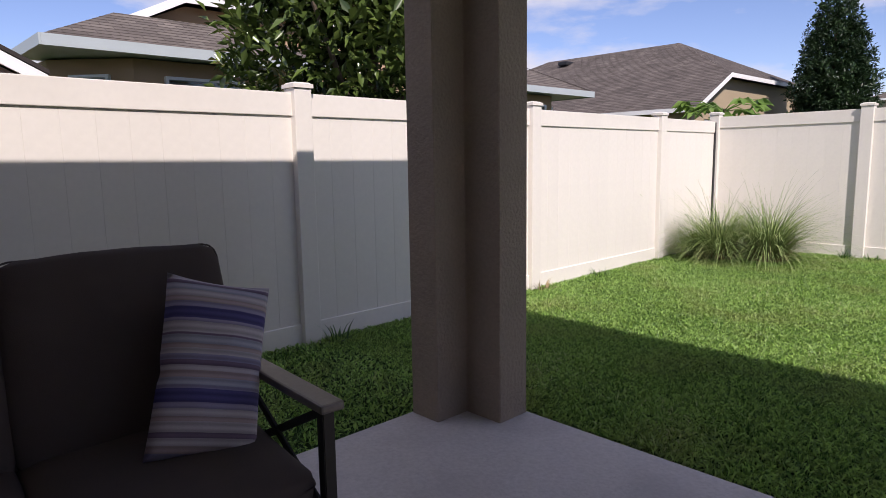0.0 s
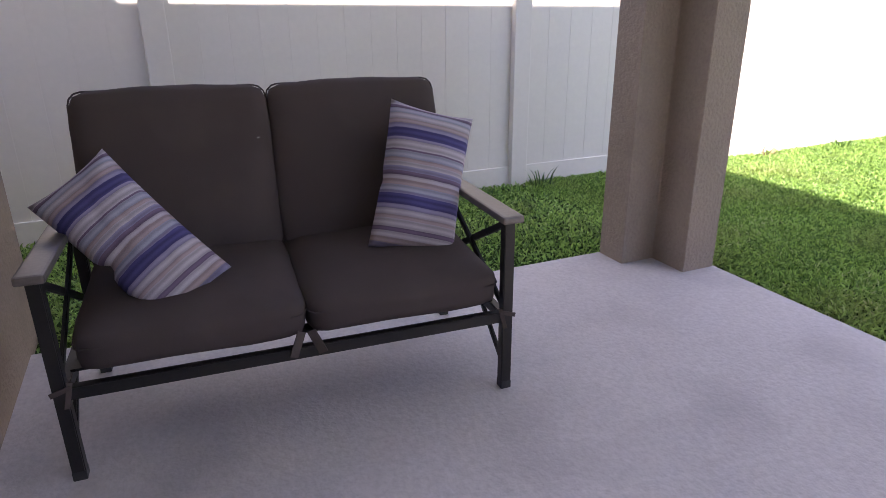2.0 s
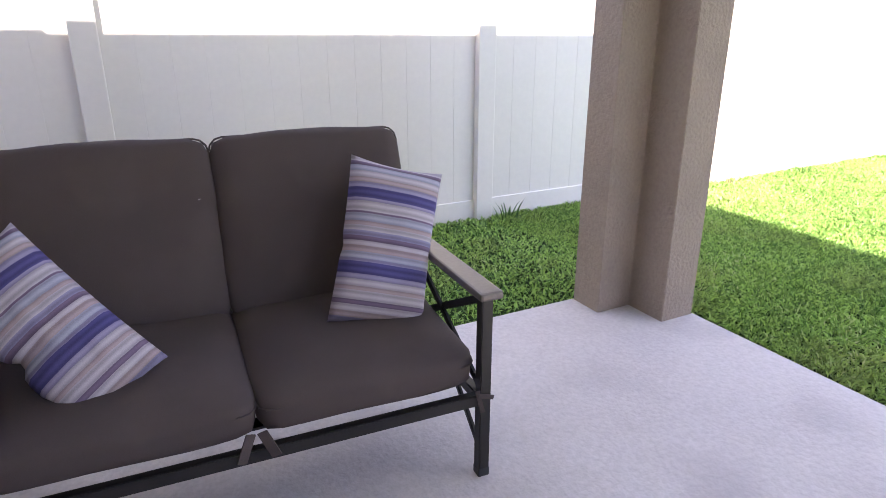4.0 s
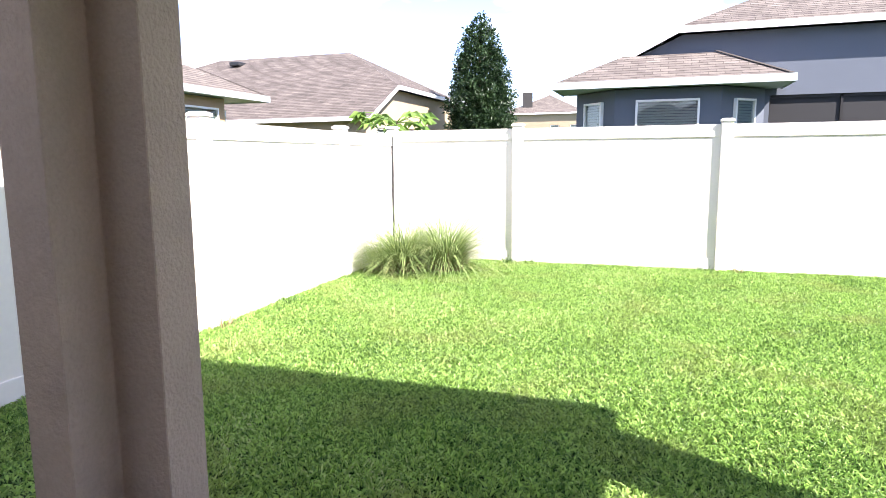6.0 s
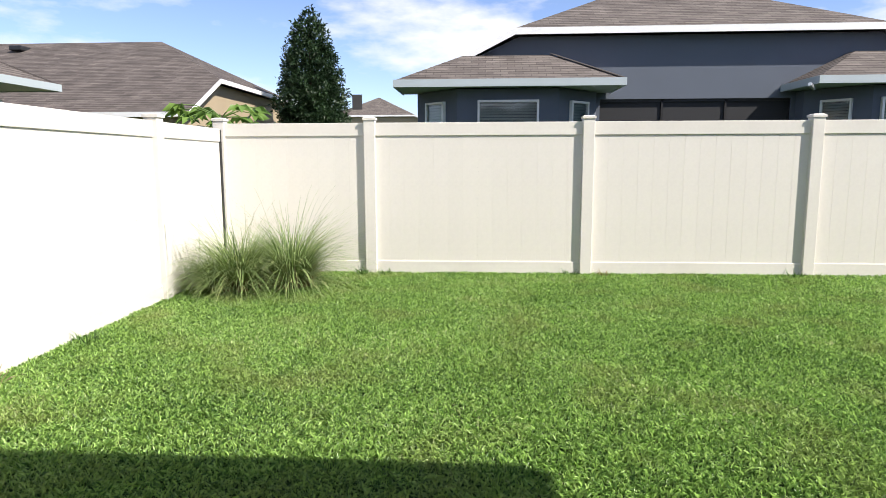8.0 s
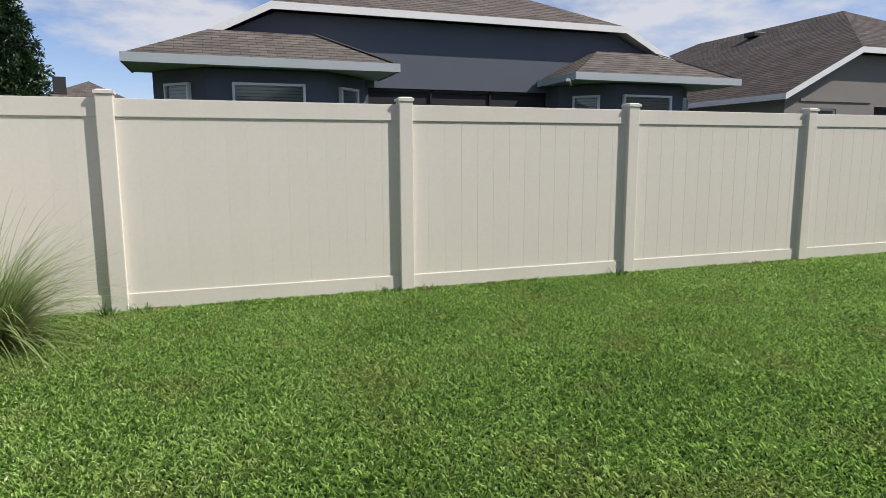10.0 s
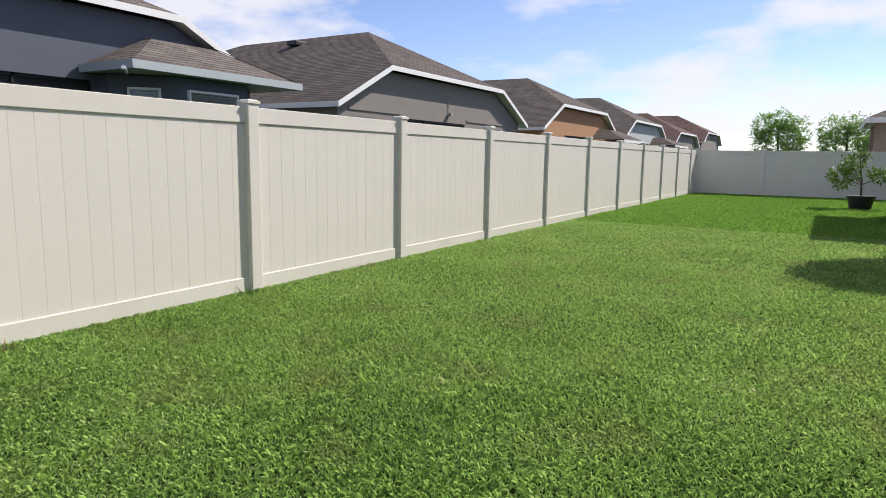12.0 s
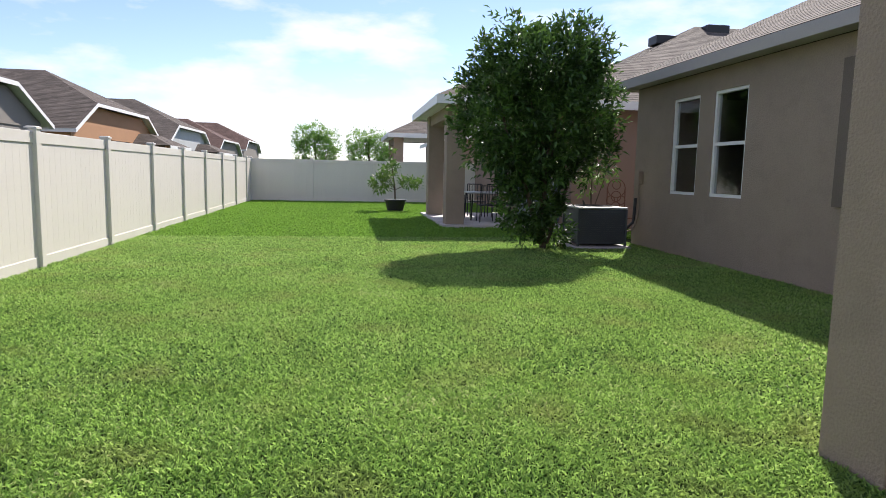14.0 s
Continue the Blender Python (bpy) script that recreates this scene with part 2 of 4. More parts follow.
def bar(bm, a, b, w, h, bevel=0.003):
    """A square bar from a to b, w wide and h high."""
    a, b = Vector(a), Vector(b)
    d = b - a
    m = Matrix.Translation((a + b) / 2) @ d.to_track_quat("X", "Z").to_matrix().to_4x4()
    r = bmesh.ops.create_cube(bm, size=1.0)
    for v in r["verts"]:
        v.co = m @ Vector((v.co.x * d.length, v.co.y * w, v.co.z * h))
    if bevel:
        bmesh.ops.bevel(bm, geom=list({e for v in r["verts"] for e in v.link_edges}), offset=bevel, segments=2, affect="EDGES")
    return bm


def thing(name, at=(0, 0, 0), label="", category="", group="", kind="", turn=0.0):
    ob = new(name)
    ob.empty_display_size = 0.1
    ob.matrix_basis = pose(*at, 0, 0, turn)
    return tagged(ob, label, category, group, kind)


def part(name, bm, mat, parent=None, label="", smooth=False):
    if isinstance(bm, bmesh.types.BMesh):
        me = bpy.data.meshes.new(name)
        bm.to_mesh(me)
        bm.free()
        if smooth:
            for p in me.polygons:
                p.use_smooth = True
    else:
        me = bm
    if mat and not me.materials:
        me.materials.append(mat)
    ob = new(name, me)
    ob.parent = parent
    return tagged(ob, label)


def structure(name, bm, mat, label, category):
    return tagged(part(name, bm, mat), label, category, kind="structure")


def cut(poly, axis, lo, hi):
    """The part of a flat polygon of (u, v) points with lo <= v <= hi."""
    for limit, sign in ((lo, 1), (hi, -1)):
        out = []
        for i, p in enumerate(poly):
            q = poly[(i + 1) % len(poly)]
            dp, dq = sign * (p[axis] - limit), sign * (q[axis] - limit)
            if dp >= 0:
                out.append(p)
            if dp * dq < 0:
                k = dp / (dp - dq)
                out.append((p[0] + k * (q[0] - p[0]), p[1] + k * (q[1] - p[1])))
        poly = out
        if len(poly) < 3:
            return []
    return poly


def shingles(planes, course=0.15, lift=0.004):
    """Roof planes as courses that overlap: each plane is a list of points, its first two along the eave."""
    bm = bmesh.new()
    uvl = bm.loops.layers.uv.new("UVMap")
    for pts in planes:
        pts = [Vector(p) for p in pts]
        o = pts[0]
        u = (pts[1] - pts[0])
        u.z = 0
        u.normalize()
        nrm = Vector((0, 0, 0))
        for i in range(1, len(pts) - 1):
            nrm += (pts[i] - o).cross(pts[i + 1] - o)
        nrm.normalize()
        if nrm.z < 0:
            nrm = -nrm
        v = nrm.cross(u)
        if v.z < 0:
            v = -v
        flatp = [((p - o).dot(u), (p - o).dot(v)) for p in pts]
        top, low = max(p[1] for p in flatp), min(p[1] for p in flatp)
        k = low
        while k < top - 1e-3:
            hi = min(k + course, top)
            c = cut(flatp, 1, k, hi)
            if len(c) >= 3:
                vs = [bm.verts.new(o + u * a + v * b + nrm * lift * (1 - (b - k) / course)) for a, b in c]
                try:
                    f = bm.faces.new(vs)
                except ValueError:
                    f = None
                if f:
                    if f.normal.length == 0:
                        f.normal_update()
                    for lp, (a, b) in zip(f.loops, c):
                        lp[uvl].uv = (a, b)
                    f.normal_update()
                    if f.normal.dot(nrm) < 0:
                        f.normal_flip()
                low_pts = [(a, b) for a, b in c if abs(b - k) < 1e-5]
                if len(low_pts) >= 2:
                    a0, a1 = min(p[0] for p in low_pts), max(p[0] for p in low_pts)
                    q = [o + u * a0 + v * k, o + u * a1 + v * k]
                    f = bm.faces.new([bm.verts.new(q[0]), bm.verts.new(q[1]), bm.verts.new(q[1] + nrm * lift), bm.verts.new(q[0] + nrm * lift)])
                    for lp in f.loops:
                        lp[uvl].uv = (a0, k)
            k = hi
    return bm


def holed_wall(x0, x1, z0, z1, holes, y0, y1):
    """One wall sheet in the x-z plane with openings (xa, xb, za, zb), from y0 to y1 thick."""
    xs = sorted({x0, x1, *[v for h in holes for v in h[:2]]})
    zs = sorted({z0, z1, *[v for h in holes for v in h[2:4] if z0 < v < z1]})
    bm = bmesh.new()
    vert = {}

    def at(x, z):
        if (x, z) not in vert:
            vert[x, z] = bm.verts.new((x, y0, z))
        return vert[x, z]

    for xa, xb in zip(xs[:-1], xs[1:]):
        for za, zb in zip(zs[:-1], zs[1:]):
            mx, mz = (xa + xb) / 2, (za + zb) / 2
            if not any(h[0] < mx < h[1] and h[2] < mz < h[3] for h in holes):
                bm.faces.new((at(xa, za), at(xb, za), at(xb, zb), at(xa, zb)))
    r = bmesh.ops.extrude_face_region(bm, geom=bm.faces[:])
    bmesh.ops.translate(bm, verts=[g for g in r["geom"] if isinstance(g, bmesh.types.BMVert)], vec=(0, y1 - y0, 0))
    bmesh.ops.recalc_face_normals(bm, faces=bm.faces)
    return bm

# ---------- ground and slab ----------
GROUND = 0.05
bm = bmesh.new()
bmesh.ops.create_grid(bm, x_segments=2, y_segments=2, size=600)
bmesh.ops.translate(bm, verts=bm.verts, vec=(0, 0, GROUND))
structure("ground", bm, SOIL, "lawn soil under mown green grass reaching to the horizon", "ground")
structure("patio_slab", solid((1.475, -9.34, -0.1, 5.40, -6.295, 0.073), bevel=0.006), CONCRETE, "pale grey broom-finished concrete patio slab beside the lawn", "patio")

# ---------- own house ----------
HOUSE_Y = -9.345


def window_unit(name, w, h, parent=None, glass=True, frame_mat=None, rails=1, blind=False):
    """A single-hung window in its own plane: x across, z up, facing -y; frame, panes, meeting rail."""
    win = thing(name) if parent is None else new(name)
    win.parent = parent
    fm = frame_mat or WHITE
    t = 0.045
    part("window_frame", solid((-w / 2, -0.03, 0, w / 2, 0.05, t), (-w / 2, -0.03, h - t, w / 2, 0.05, h), (-w / 2, -0.03, t, -w / 2 + t, 0.05, h - t), (w / 2 - t, -0.03, t, w / 2, 0.05, h - t)), fm, win, "white painted frame")
    for k in range(rails):
        z = h * (k + 1) / (rails + 1)
        part("meeting_rail", solid((-w / 2 + t, -0.02, z - 0.025, w / 2 - t, 0.04, z + 0.025)), fm, win)
    for k in range(rails + 1):
        z0, z1 = t + (h - t) * k / (rails + 1), h * (k + 1) / (rails + 1) - 0.03
        p = part("pane", solid((-w / 2 + t, 0.012, z0, w / 2 - t, 0.016, z1)), GLASS, win)
        p.visible_shadow = False
    if blind:
        n = int(h / 0.06)
        bmb = solid(*[(-w / 2 + t, 0.034, t + i * 0.06, w / 2 - t, 0.042, t + i * 0.06 + 0.05) for i in range(n)])
        part("blind", bmb, BLIND, win, "half-closed horizontal slat blind")
    return win


WIN_Z, WIN_H = 1.082, 1.578
openings = [(11.015, 11.85), (12.255, 13.075)]
structure("wall_patio", solid((1.24, HOUSE_Y - 0.2, -0.1, 5.6, -9.215, 2.595)), STUCCO, "taupe stucco wall at the back of the covered patio", "wall")
bm = holed_wall(5.60, 14.45, -0.1, 2.99, [(p, q, WIN_Z, WIN_Z + WIN_H) for p, q in openings], HOUSE_Y - 0.2, HOUSE_Y)
house_wall = structure("wall_north", bm, STUCCO, "taupe stucco back wall of the house with white windows", "wall")
structure("wall_west", solid((1.30, -24, -0.1, 1.50, HOUSE_Y - 0.2, 2.60)), STUCCO, "taupe stucco side wall of the house", "wall")
structure("wall_east", solid((14.25, -24, -0.1, 14.45, HOUSE_Y - 0.2, 3.05)), STUCCO, "taupe stucco end wall of the house", "wall")
# inner surfaces are coloured near black so the windows look into shade
structure("wall_room", solid((1.5, -13.2, -0.1, 14.25, -13.0, 3.05)), DARK, "inner wall behind the windows, coloured near black for indoor shade", "wall")
structure("floor_inside", solid((1.5, -13.0, -0.1, 14.25, HOUSE_Y - 0.2, 0.09)), DARK, "floor inside the house, coloured near black for indoor shade", "floor")
structure("ceiling_inside", solid((1.5, -13.0, 2.85, 14.25, HOUSE_Y - 0.2, 2.95)), DARK, "ceiling inside the house, coloured near black for indoor shade", "ceiling")
for i, (a, b) in enumerate(openings):
    w = window_unit("window_%d" % (i + 1), b - a, WIN_H)
    w.matrix_basis = pose((a + b) / 2, HOUSE_Y - 0.05, WIN_Z, 0, 0, 180)
    tagged(w, "white-framed single-hung window with dark glass in the stucco wall", "window", "windows of the back wall", "structure")

# upright raised band, darker taupe than the wall around it
TRIM_DARK = material("dark_taupe_band", (0.165, 0.135, 0.110), 0.92, vary=0.1, fine=75, coarse=2.2, bump=0.8, depth=0.005, spec=0.2)
structure("shutter", solid((8.83, HOUSE_Y + 0.002, 1.065, 9.256, HOUSE_Y + 0.045, 2.715), bevel=0.006), TRIM_DARK, "raised band on the wall in a darker taupe", "trim")

# columns of the covered patio: an L in plan at the west corner
bm = bmesh.new()
prism(bm, [(1.482, -6.685, 0.04), (1.660, -6.685, 0.04), (1.660, -6.495, 0.04), (1.870, -6.495, 0.04), (1.870, -6.305, 0.04), (1.482, -6.305, 0.04)], (0, 0, 2.565))
bmesh.ops.bevel(bm, geom=[e for e in bm.edges if abs((e.verts[0].co - e.verts[1].co).z) > 1], offset=0.004, segments=1, affect="EDGES")
bmesh.ops.recalc_face_normals(bm, faces=bm.faces)
structure("column_west", bm, STUCCO, "taupe stucco L-shaped corner column standing on the patio slab", "column")
bm = bmesh.new()
prism(bm, [(5.35, -6.55, 0.03), (5.165, -6.55, 0.03), (5.165, -6.31, 0.03), (4.965, -6.31, 0.03), (4.965, -6.115, 0.03), (5.35, -6.115, 0.03)], (0, 0, 2.575))
bmesh.ops.bevel(bm, geom=[e for e in bm.edges if abs((e.verts[0].co - e.verts[1].co).z) > 1], offset=0.004, segments=1, affect="EDGES")
bmesh.ops.recalc_face_normals(bm, faces=bm.faces)
structure("column_east", bm, STUCCO, "taupe stucco corner column standing on the patio slab", "column")
structure("ceiling", solid((1.34, HOUSE_Y + 0.004, 2.60, 5.455, -6.00, 2.66)), WHITE, "white painted patio ceiling", "ceiling")
structure("fascia_patio", solid((1.32, -6.00, 2.56, 5.475, -5.97, 2.72), (1.32, -20.0, 2.56, 1.34, -6.00, 2.72), (5.455, HOUSE_Y + 0.01, 2.56, 5.475, -6.00, 2.72)), WHITE, "white fascia board of the patio roof", "fascia")
C, RZ = 3.3975, 3.761
structure("roof_patio", shingles([[(1.32, -5.97, 2.722), (5.475, -5.97, 2.722), (C, -8.0475, RZ)], [(5.475, -5.97, 2.722), (5.475, -9.6, 2.722), (C, -9.6, RZ), (C, -8.0475, RZ)], [(1.32, -20.0, 2.722), (1.32, -5.97, 2.722), (C, -8.0475, RZ), (C, -20.0, RZ)]]), SHINGLE_TAN, "tan asphalt shingle patio roof", "roof")
# main roof: hip with eaves all round
EZ, X0, X1, Y0, Y1 = 3.15, 3.44, 14.76, -24.4, -9.03
H = (X1 - X0) / 2 * 0.5
CX = (X0 + X1) / 2
D = (X1 - X0) / 2
structure("roof", shingles([[(X0, Y1, EZ), (X1, Y1, EZ), (CX, Y1 - D, EZ + H)], [(X1, Y1, EZ), (X1, Y0, EZ), (CX, Y0 + D, EZ + H), (CX, Y1 - D, EZ + H)], [(X0, Y0, EZ), (X0, Y1, EZ), (CX, Y1 - D, EZ + H), (CX, Y0 + D, EZ + H)], [(X1, Y0, EZ), (X0, Y0, EZ), (CX, Y0 + D, EZ + H)]]), SHINGLE_TAN, "tan asphalt shingle hip roof of the house", "roof")
structure("fascia", solid((5.62, Y1 - 0.03, EZ - 0.17, X1, Y1, EZ - 0.003), (X1 - 0.03, Y0, EZ - 0.17, X1, Y1 - 0.03, EZ - 0.003), bevel=0.004), EAVE, "pale taupe painted fascia along the eaves", "fascia")
structure("soffit", solid((5.62, HOUSE_Y + 0.002, EZ - 0.15, X1 - 0.032, Y1 - 0.032, EZ - 0.13), (14.452, Y0, EZ - 0.15, X1 - 0.032, HOUSE_Y, EZ - 0.13)), EAVE, "painted soffit under the eaves", "soffit")

# ---------- fences ----------
FH, PITCH, POST = 1.72, 2.44, 0.127
BASE = 0.045


def plank_mesh(w, h):
    bm = solid((0.0001, -0.011, 0, w - 0.0001, 0.011, h))
    bmesh.ops.bevel(bm, geom=[e for e in bm.edges if abs((e.verts[0].co - e.verts[1].co).z) > 0.5], offset=0.0011, segments=1, affect="EDGES")
    me = bpy.data.meshes.new("slat")
    bm.to_mesh(me)
    bm.free()
    me.materials.append(VINYL)
    return me


def fence(at, turn, stations, label, group="vinyl fences", start_post=True, end_post=True, tall=FH):
    """A run of vinyl privacy fence along x from its origin; stations: where the posts stand."""
    f = thing("fence", at, label, "fence", group, turn=turn)
    meshes = {}
    bm = solid((-POST / 2, -POST / 2, 0, POST / 2, POST / 2, tall + 0.03), bevel=0.006)
    post_me = part("post", bm, VINYL, f)
    cap = bmesh.new()
    block(cap, -0.073, -0.073, tall + 0.03, 0.073, 0.073, tall + 0.055)
    top = [cap.verts.new((sx * 0.066, sy * 0.066, tall + 0.055)) for sx, sy in ((-1, -1), (1, -1), (1, 1), (-1, 1))]
    peak = [cap.verts.new((sx * 0.05, sy * 0.05, tall + 0.066)) for sx, sy in ((-1, -1), (1, -1), (1, 1), (-1, 1))]
    for i in range(4):
        cap.faces.new((top[i], top[(i + 1) % 4], peak[(i + 1) % 4], peak[i]))
    cap.faces.new(peak)
    cap_ob = part("cap", cap, VINYL, post_me)
    made = False
    for i, s in enumerate(stations):
        if (i == 0 and not start_post) or (i == len(stations) - 1 and not end_post):
            continue
        if not made:
            p, made = post_me, True
        else:
            p = part("post", post_me.data, None, f)
            part("cap", cap_ob.data, None, p)
        p.location = (s, 0, BASE)
    for a, b in zip(stations[:-1], stations[1:]):
        x0, x1 = a + POST / 2 - 0.01, b - POST / 2 + 0.01
        w = x1 - x0
        key = round(w, 3)
        if key not in meshes:
            n = max(2, round(w / 0.172))
            top_r = solid((0, -0.024, tall - 0.145, w, 0.024, tall), bevel=0.005)
            low_r = solid((0, -0.024, 0.0, w, 0.024, 0.15), bevel=0.005)
            ms = []
            for bmx, nm in ((top_r, "top_rail"), (low_r, "bottom_rail")):
                me = bpy.data.meshes.new(nm)
                bmx.to_mesh(me)
                bmx.free()
                me.materials.append(VINYL)
                ms.append(me)
            meshes[key] = (n, plank_mesh(w / n, tall - 0.145 - 0.15 + 0.03), ms)
        n, pm, ms = meshes[key]
        for me, nm in zip(ms, ("top_rail", "bottom_rail")):
            part(nm, me, None, f).location = (x0, 0, BASE)
        for k in range(n):
            part("slat", pm, None, f).location = (x0 + w * k / n, 0, BASE + 0.135)
    return f


back_posts = [-0.04] + [1.69 + PITCH * k for k in range(12)] + [29.75]
fence((0, 0, 0), 0, back_posts, "almond vinyl privacy fence along the back of the lawn", end_post=False)
west = [-1.545, -3.93, -6.35, -8.61, -11.0, -13.4]
side_fence = fence((-0.036, 0, 0), -89.5, [0.026] + [-y for y in west], "almond vinyl privacy fence with the roof's shadow on it", start_post=False, tall=FH - 0.06)
# black strip stands in for the shade in the narrow gap at the corner
part("corner_gap_shade", solid((0.066, -0.022, BASE + 0.02, 0.092, 0.030, BASE + FH - 0.07)), BLACK, side_fence, "black strip standing in for the shaded gap beside the corner post")
fence((29.75, 0, 0), -90, [0.0, 2.44, 4.88, 7.32, 9.76, 12.2, 14.64], "almond vinyl privacy fence closing the far end of the lawn")

# ---------- neighbouring houses ----------


GALV_PIPE = material("grey_pipe", (0.3, 0.3, 0.3), 0.5, metal=0.3, vary=0.1)


def limbs_bar(a, b):
    return tube(bmesh.new(), a, b, 0.012, sides=6)


def gable_house(at, turn, wall, roof, label, width=12.7, depth=17.0, ez=2.75, zc=4.0, fascia=None, lanai=(3.5, 7.6), lanai_top=2.5, bays=False, windows=(), group="houses behind the fence", vent=2.9, bay_windows=((0.85, 2.17),), side_roof=None, light=False):
    """A one-storey house whose clipped gable faces -y: origin under the left end of the front fascia."""
    fascia = fascia or WHITE
    h = thing("house", at, label, "house", group, turn=turn)
    p = 0.5
    c = width / 2
    zr = ez + c * p
    xc = (zc - ez) / p
    yp = (zr - zc) / p
    o = 0.30
    # walls: front in pieces round the openings, gable above
    L0, L1 = lanai
    holes = [(L0, L1, -0.05, lanai_top)] + [w[:4] for w in windows]
    front = holed_wall(o, width - o, -0.05, ez - 0.02, holes, o, o + 0.2)
    zg = ez + o * p - 0.12
    part("gable", prism(bmesh.new(), [(o, o, ez - 0.02), (width - o, o, ez - 0.02), (width - o, o, zg), (width - xc - 0.1, o, zc - 0.14), (xc + 0.1, o, zc - 0.14), (o, o, zg)], (0, 0.2, 0)), wall, h)
    part("wall", front, wall, h)
    part("side_wall", solid((o, o + 0.2, -0.05, o + 0.2, depth - o, ez)), wall, h)
    part("side_wall", solid((width - o - 0.2, o + 0.2, -0.05, width - o, depth - o, ez)), wall, h)
    part("back_wall", solid((o + 0.2, depth - o - 0.2, -0.05, width - o - 0.2, depth - o, ez)), wall, h)
    # covered porch behind a dark screen
    part("porch_wall", solid((o + 0.2, 3.4, -0.05, width - o - 0.2, 3.5, ez - 0.05)), wall, h)
    part("porch_ceiling", solid((o + 0.2, o + 0.2, ez - 0.04, width - o - 0.2, 3.4, ez - 0.02)), wall, h)
    part("screen", solid((L0, o + 0.09, 0, L1, o + 0.093, lanai_top)), SCREEN, h, "black insect screen of the porch")
    n = 3
    for k in range(n + 1):
        xk = L0 + (L1 - L0) * k / n
        part("screen_post", solid((xk - 0.025, o + 0.05, 0, xk + 0.025, o + 0.085, lanai_top)), STEEL, h)
    part("screen_rail", solid((L0 + 0.03, o + 0.05, lanai_top - 0.06, L1 - 0.03, o + 0.085, lanai_top)), STEEL, h)
    for a, b, z0, z1 in [w[:4] for w in windows]:
        w = window_unit("window", b - a, z1 - z0, h, rails=0, blind=True)
        w.location = ((a + b) / 2, o + 0.06, z0)
        # near-black sheet in place of the shaded interior behind the pane
        part("room_shade_sheet", solid((a - 0.1, o + 0.6, z0 - 0.1, b + 0.1, o + 0.62, z1 + 0.1)), DARK, w)
    # roof
    planes = [[(0, 0, ez), (0, depth, ez), (c, depth - c, zr), (c, yp, zr), (xc, 0, zc)], [(width, depth, ez), (width, 0, ez), (width - xc, 0, zc), (c, yp, zr), (c, depth - c, zr)], [(xc, 0, zc), (width - xc, 0, zc), (c, yp, zr)], [(width, depth, ez), (0, depth, ez), (c, depth - c, zr)]]
    part("roof", shingles(planes), roof, h, "weathered asphalt shingles")
    lining = bmesh.new()
    for pl in planes:
        lining.faces.new([lining.verts.new(Vector(q) - Vector((0, 0, 0.06))) for q in pl])
    part("soffit", lining, fascia, h)
    t, d = 0.145, 0.035
    for pts in ([(0, 0, ez), (xc, 0, zc)], [(width - xc, 0, zc), (width, 0, ez)], [(xc, 0, zc), (width - xc, 0, zc)]):
        a, b = [Vector(q) for q in pts]
        part("rake_board", prism(bmesh.new(), [a + Vector((0, -d, -t)), b + Vector((0, -d, -t)), b + Vector((0, -d, 0.004)), a + Vector((0, -d, 0.004))], (0, d - 0.002, 0)), fascia, h, "white rake board")
    for xx in (-d, width + 0.002):
        part("fascia_board", solid((xx, -d, ez - t, xx + d - 0.002, depth, ez)), fascia, h)
    if vent:
        vent_o = part("roof_vent", solid((-0.35, -0.25, -0.08, 0.35, 0.25, 0.10), bevel=0.04), BLACK, h, "black ridge vent")
        vent_o.location = (c - 0.75, yp + vent, zr - 0.35)
    if bays:
        for bx0, bx1, wins in ((-0.9, 3.9, bay_windows), (7.8, 12.18, ((9.26, 10.56),))):
            y0, be = -1.45, 2.97
            br = be + 0.5 * 1.38
            f = y0 + 0.42
            outline = [(bx0 + 0.35, o - 0.002), (bx0 + 0.35, f + 0.95), (bx0 + 1.3, f), (bx1 - 1.3, f), (bx1 - 0.35, f + 0.95), (bx1 - 0.35, o - 0.002)]
            part("bay_wall", prism(bmesh.new(), [(p_[0], p_[1], -0.05) for p_ in outline], (0, 0, be - 0.1)), wall, h)
            r0, r1, ry = bx0 + 1.38, bx1 - 1.38, y0 + 1.38
            bp = [[(bx0, y0, be), (bx1, y0, be), (r1, ry, br), (r0, ry, br)], [(bx1, y0, be), (bx1, 0.28, be), (r1, 0.28, br), (r1, ry, br)], [(bx0, 0.28, be), (bx0, y0, be), (r0, ry, br), (r0, 0.28, br)], [(r0, ry, br), (r1, ry, br), (r1, 0.28, br + 0.02), (r0, 0.28, br + 0.02)]]
            part("bay_roof", shingles(bp), roof, h)
            part("hip_cap", prism(bmesh.new(), [(bx1, y0, be + 0.01), (bx1 - 0.1, y0, be + 0.02), (r1 - 0.05, ry, br + 0.03), (r1 + 0.05, ry, br + 0.02)], (0, 0, 0.012)), roof, h)
            part("bay_fascia", solid((bx0, y0 - 0.03, be - 0.145, bx1, y0 - 0.002, be + 0.012)), FASCIA, h, "blue-grey painted fascia")
            for xx in (bx0 - 0.03, bx1 + 0.002):
                part("bay_fascia", solid((xx, y0 - 0.03, be - 0.145, xx + 0.028, 0.25, be + 0.012)), FASCIA, h)
            part("bay_soffit", solid((bx0, y0, be - 0.125, bx1, 0.25, be - 0.10)), FASCIA, h)
            for p_, q_ in wins:
                w = window_unit("window", q_ - p_, 1.25, h, rails=0, blind=True)
                w.location = ((p_ + q_) / 2, f - 0.052, 1.33)
            for s_, xx in ((-1, bx0 + 0.825), (1, bx1 - 0.825)):
                w = window_unit("window", 0.62, 1.25, h, rails=0, blind=True)
                w.matrix_basis = pose(xx + s_ * 0.037, f + 0.475 - 0.037, 1.33, 0, 0, s_ * 45)
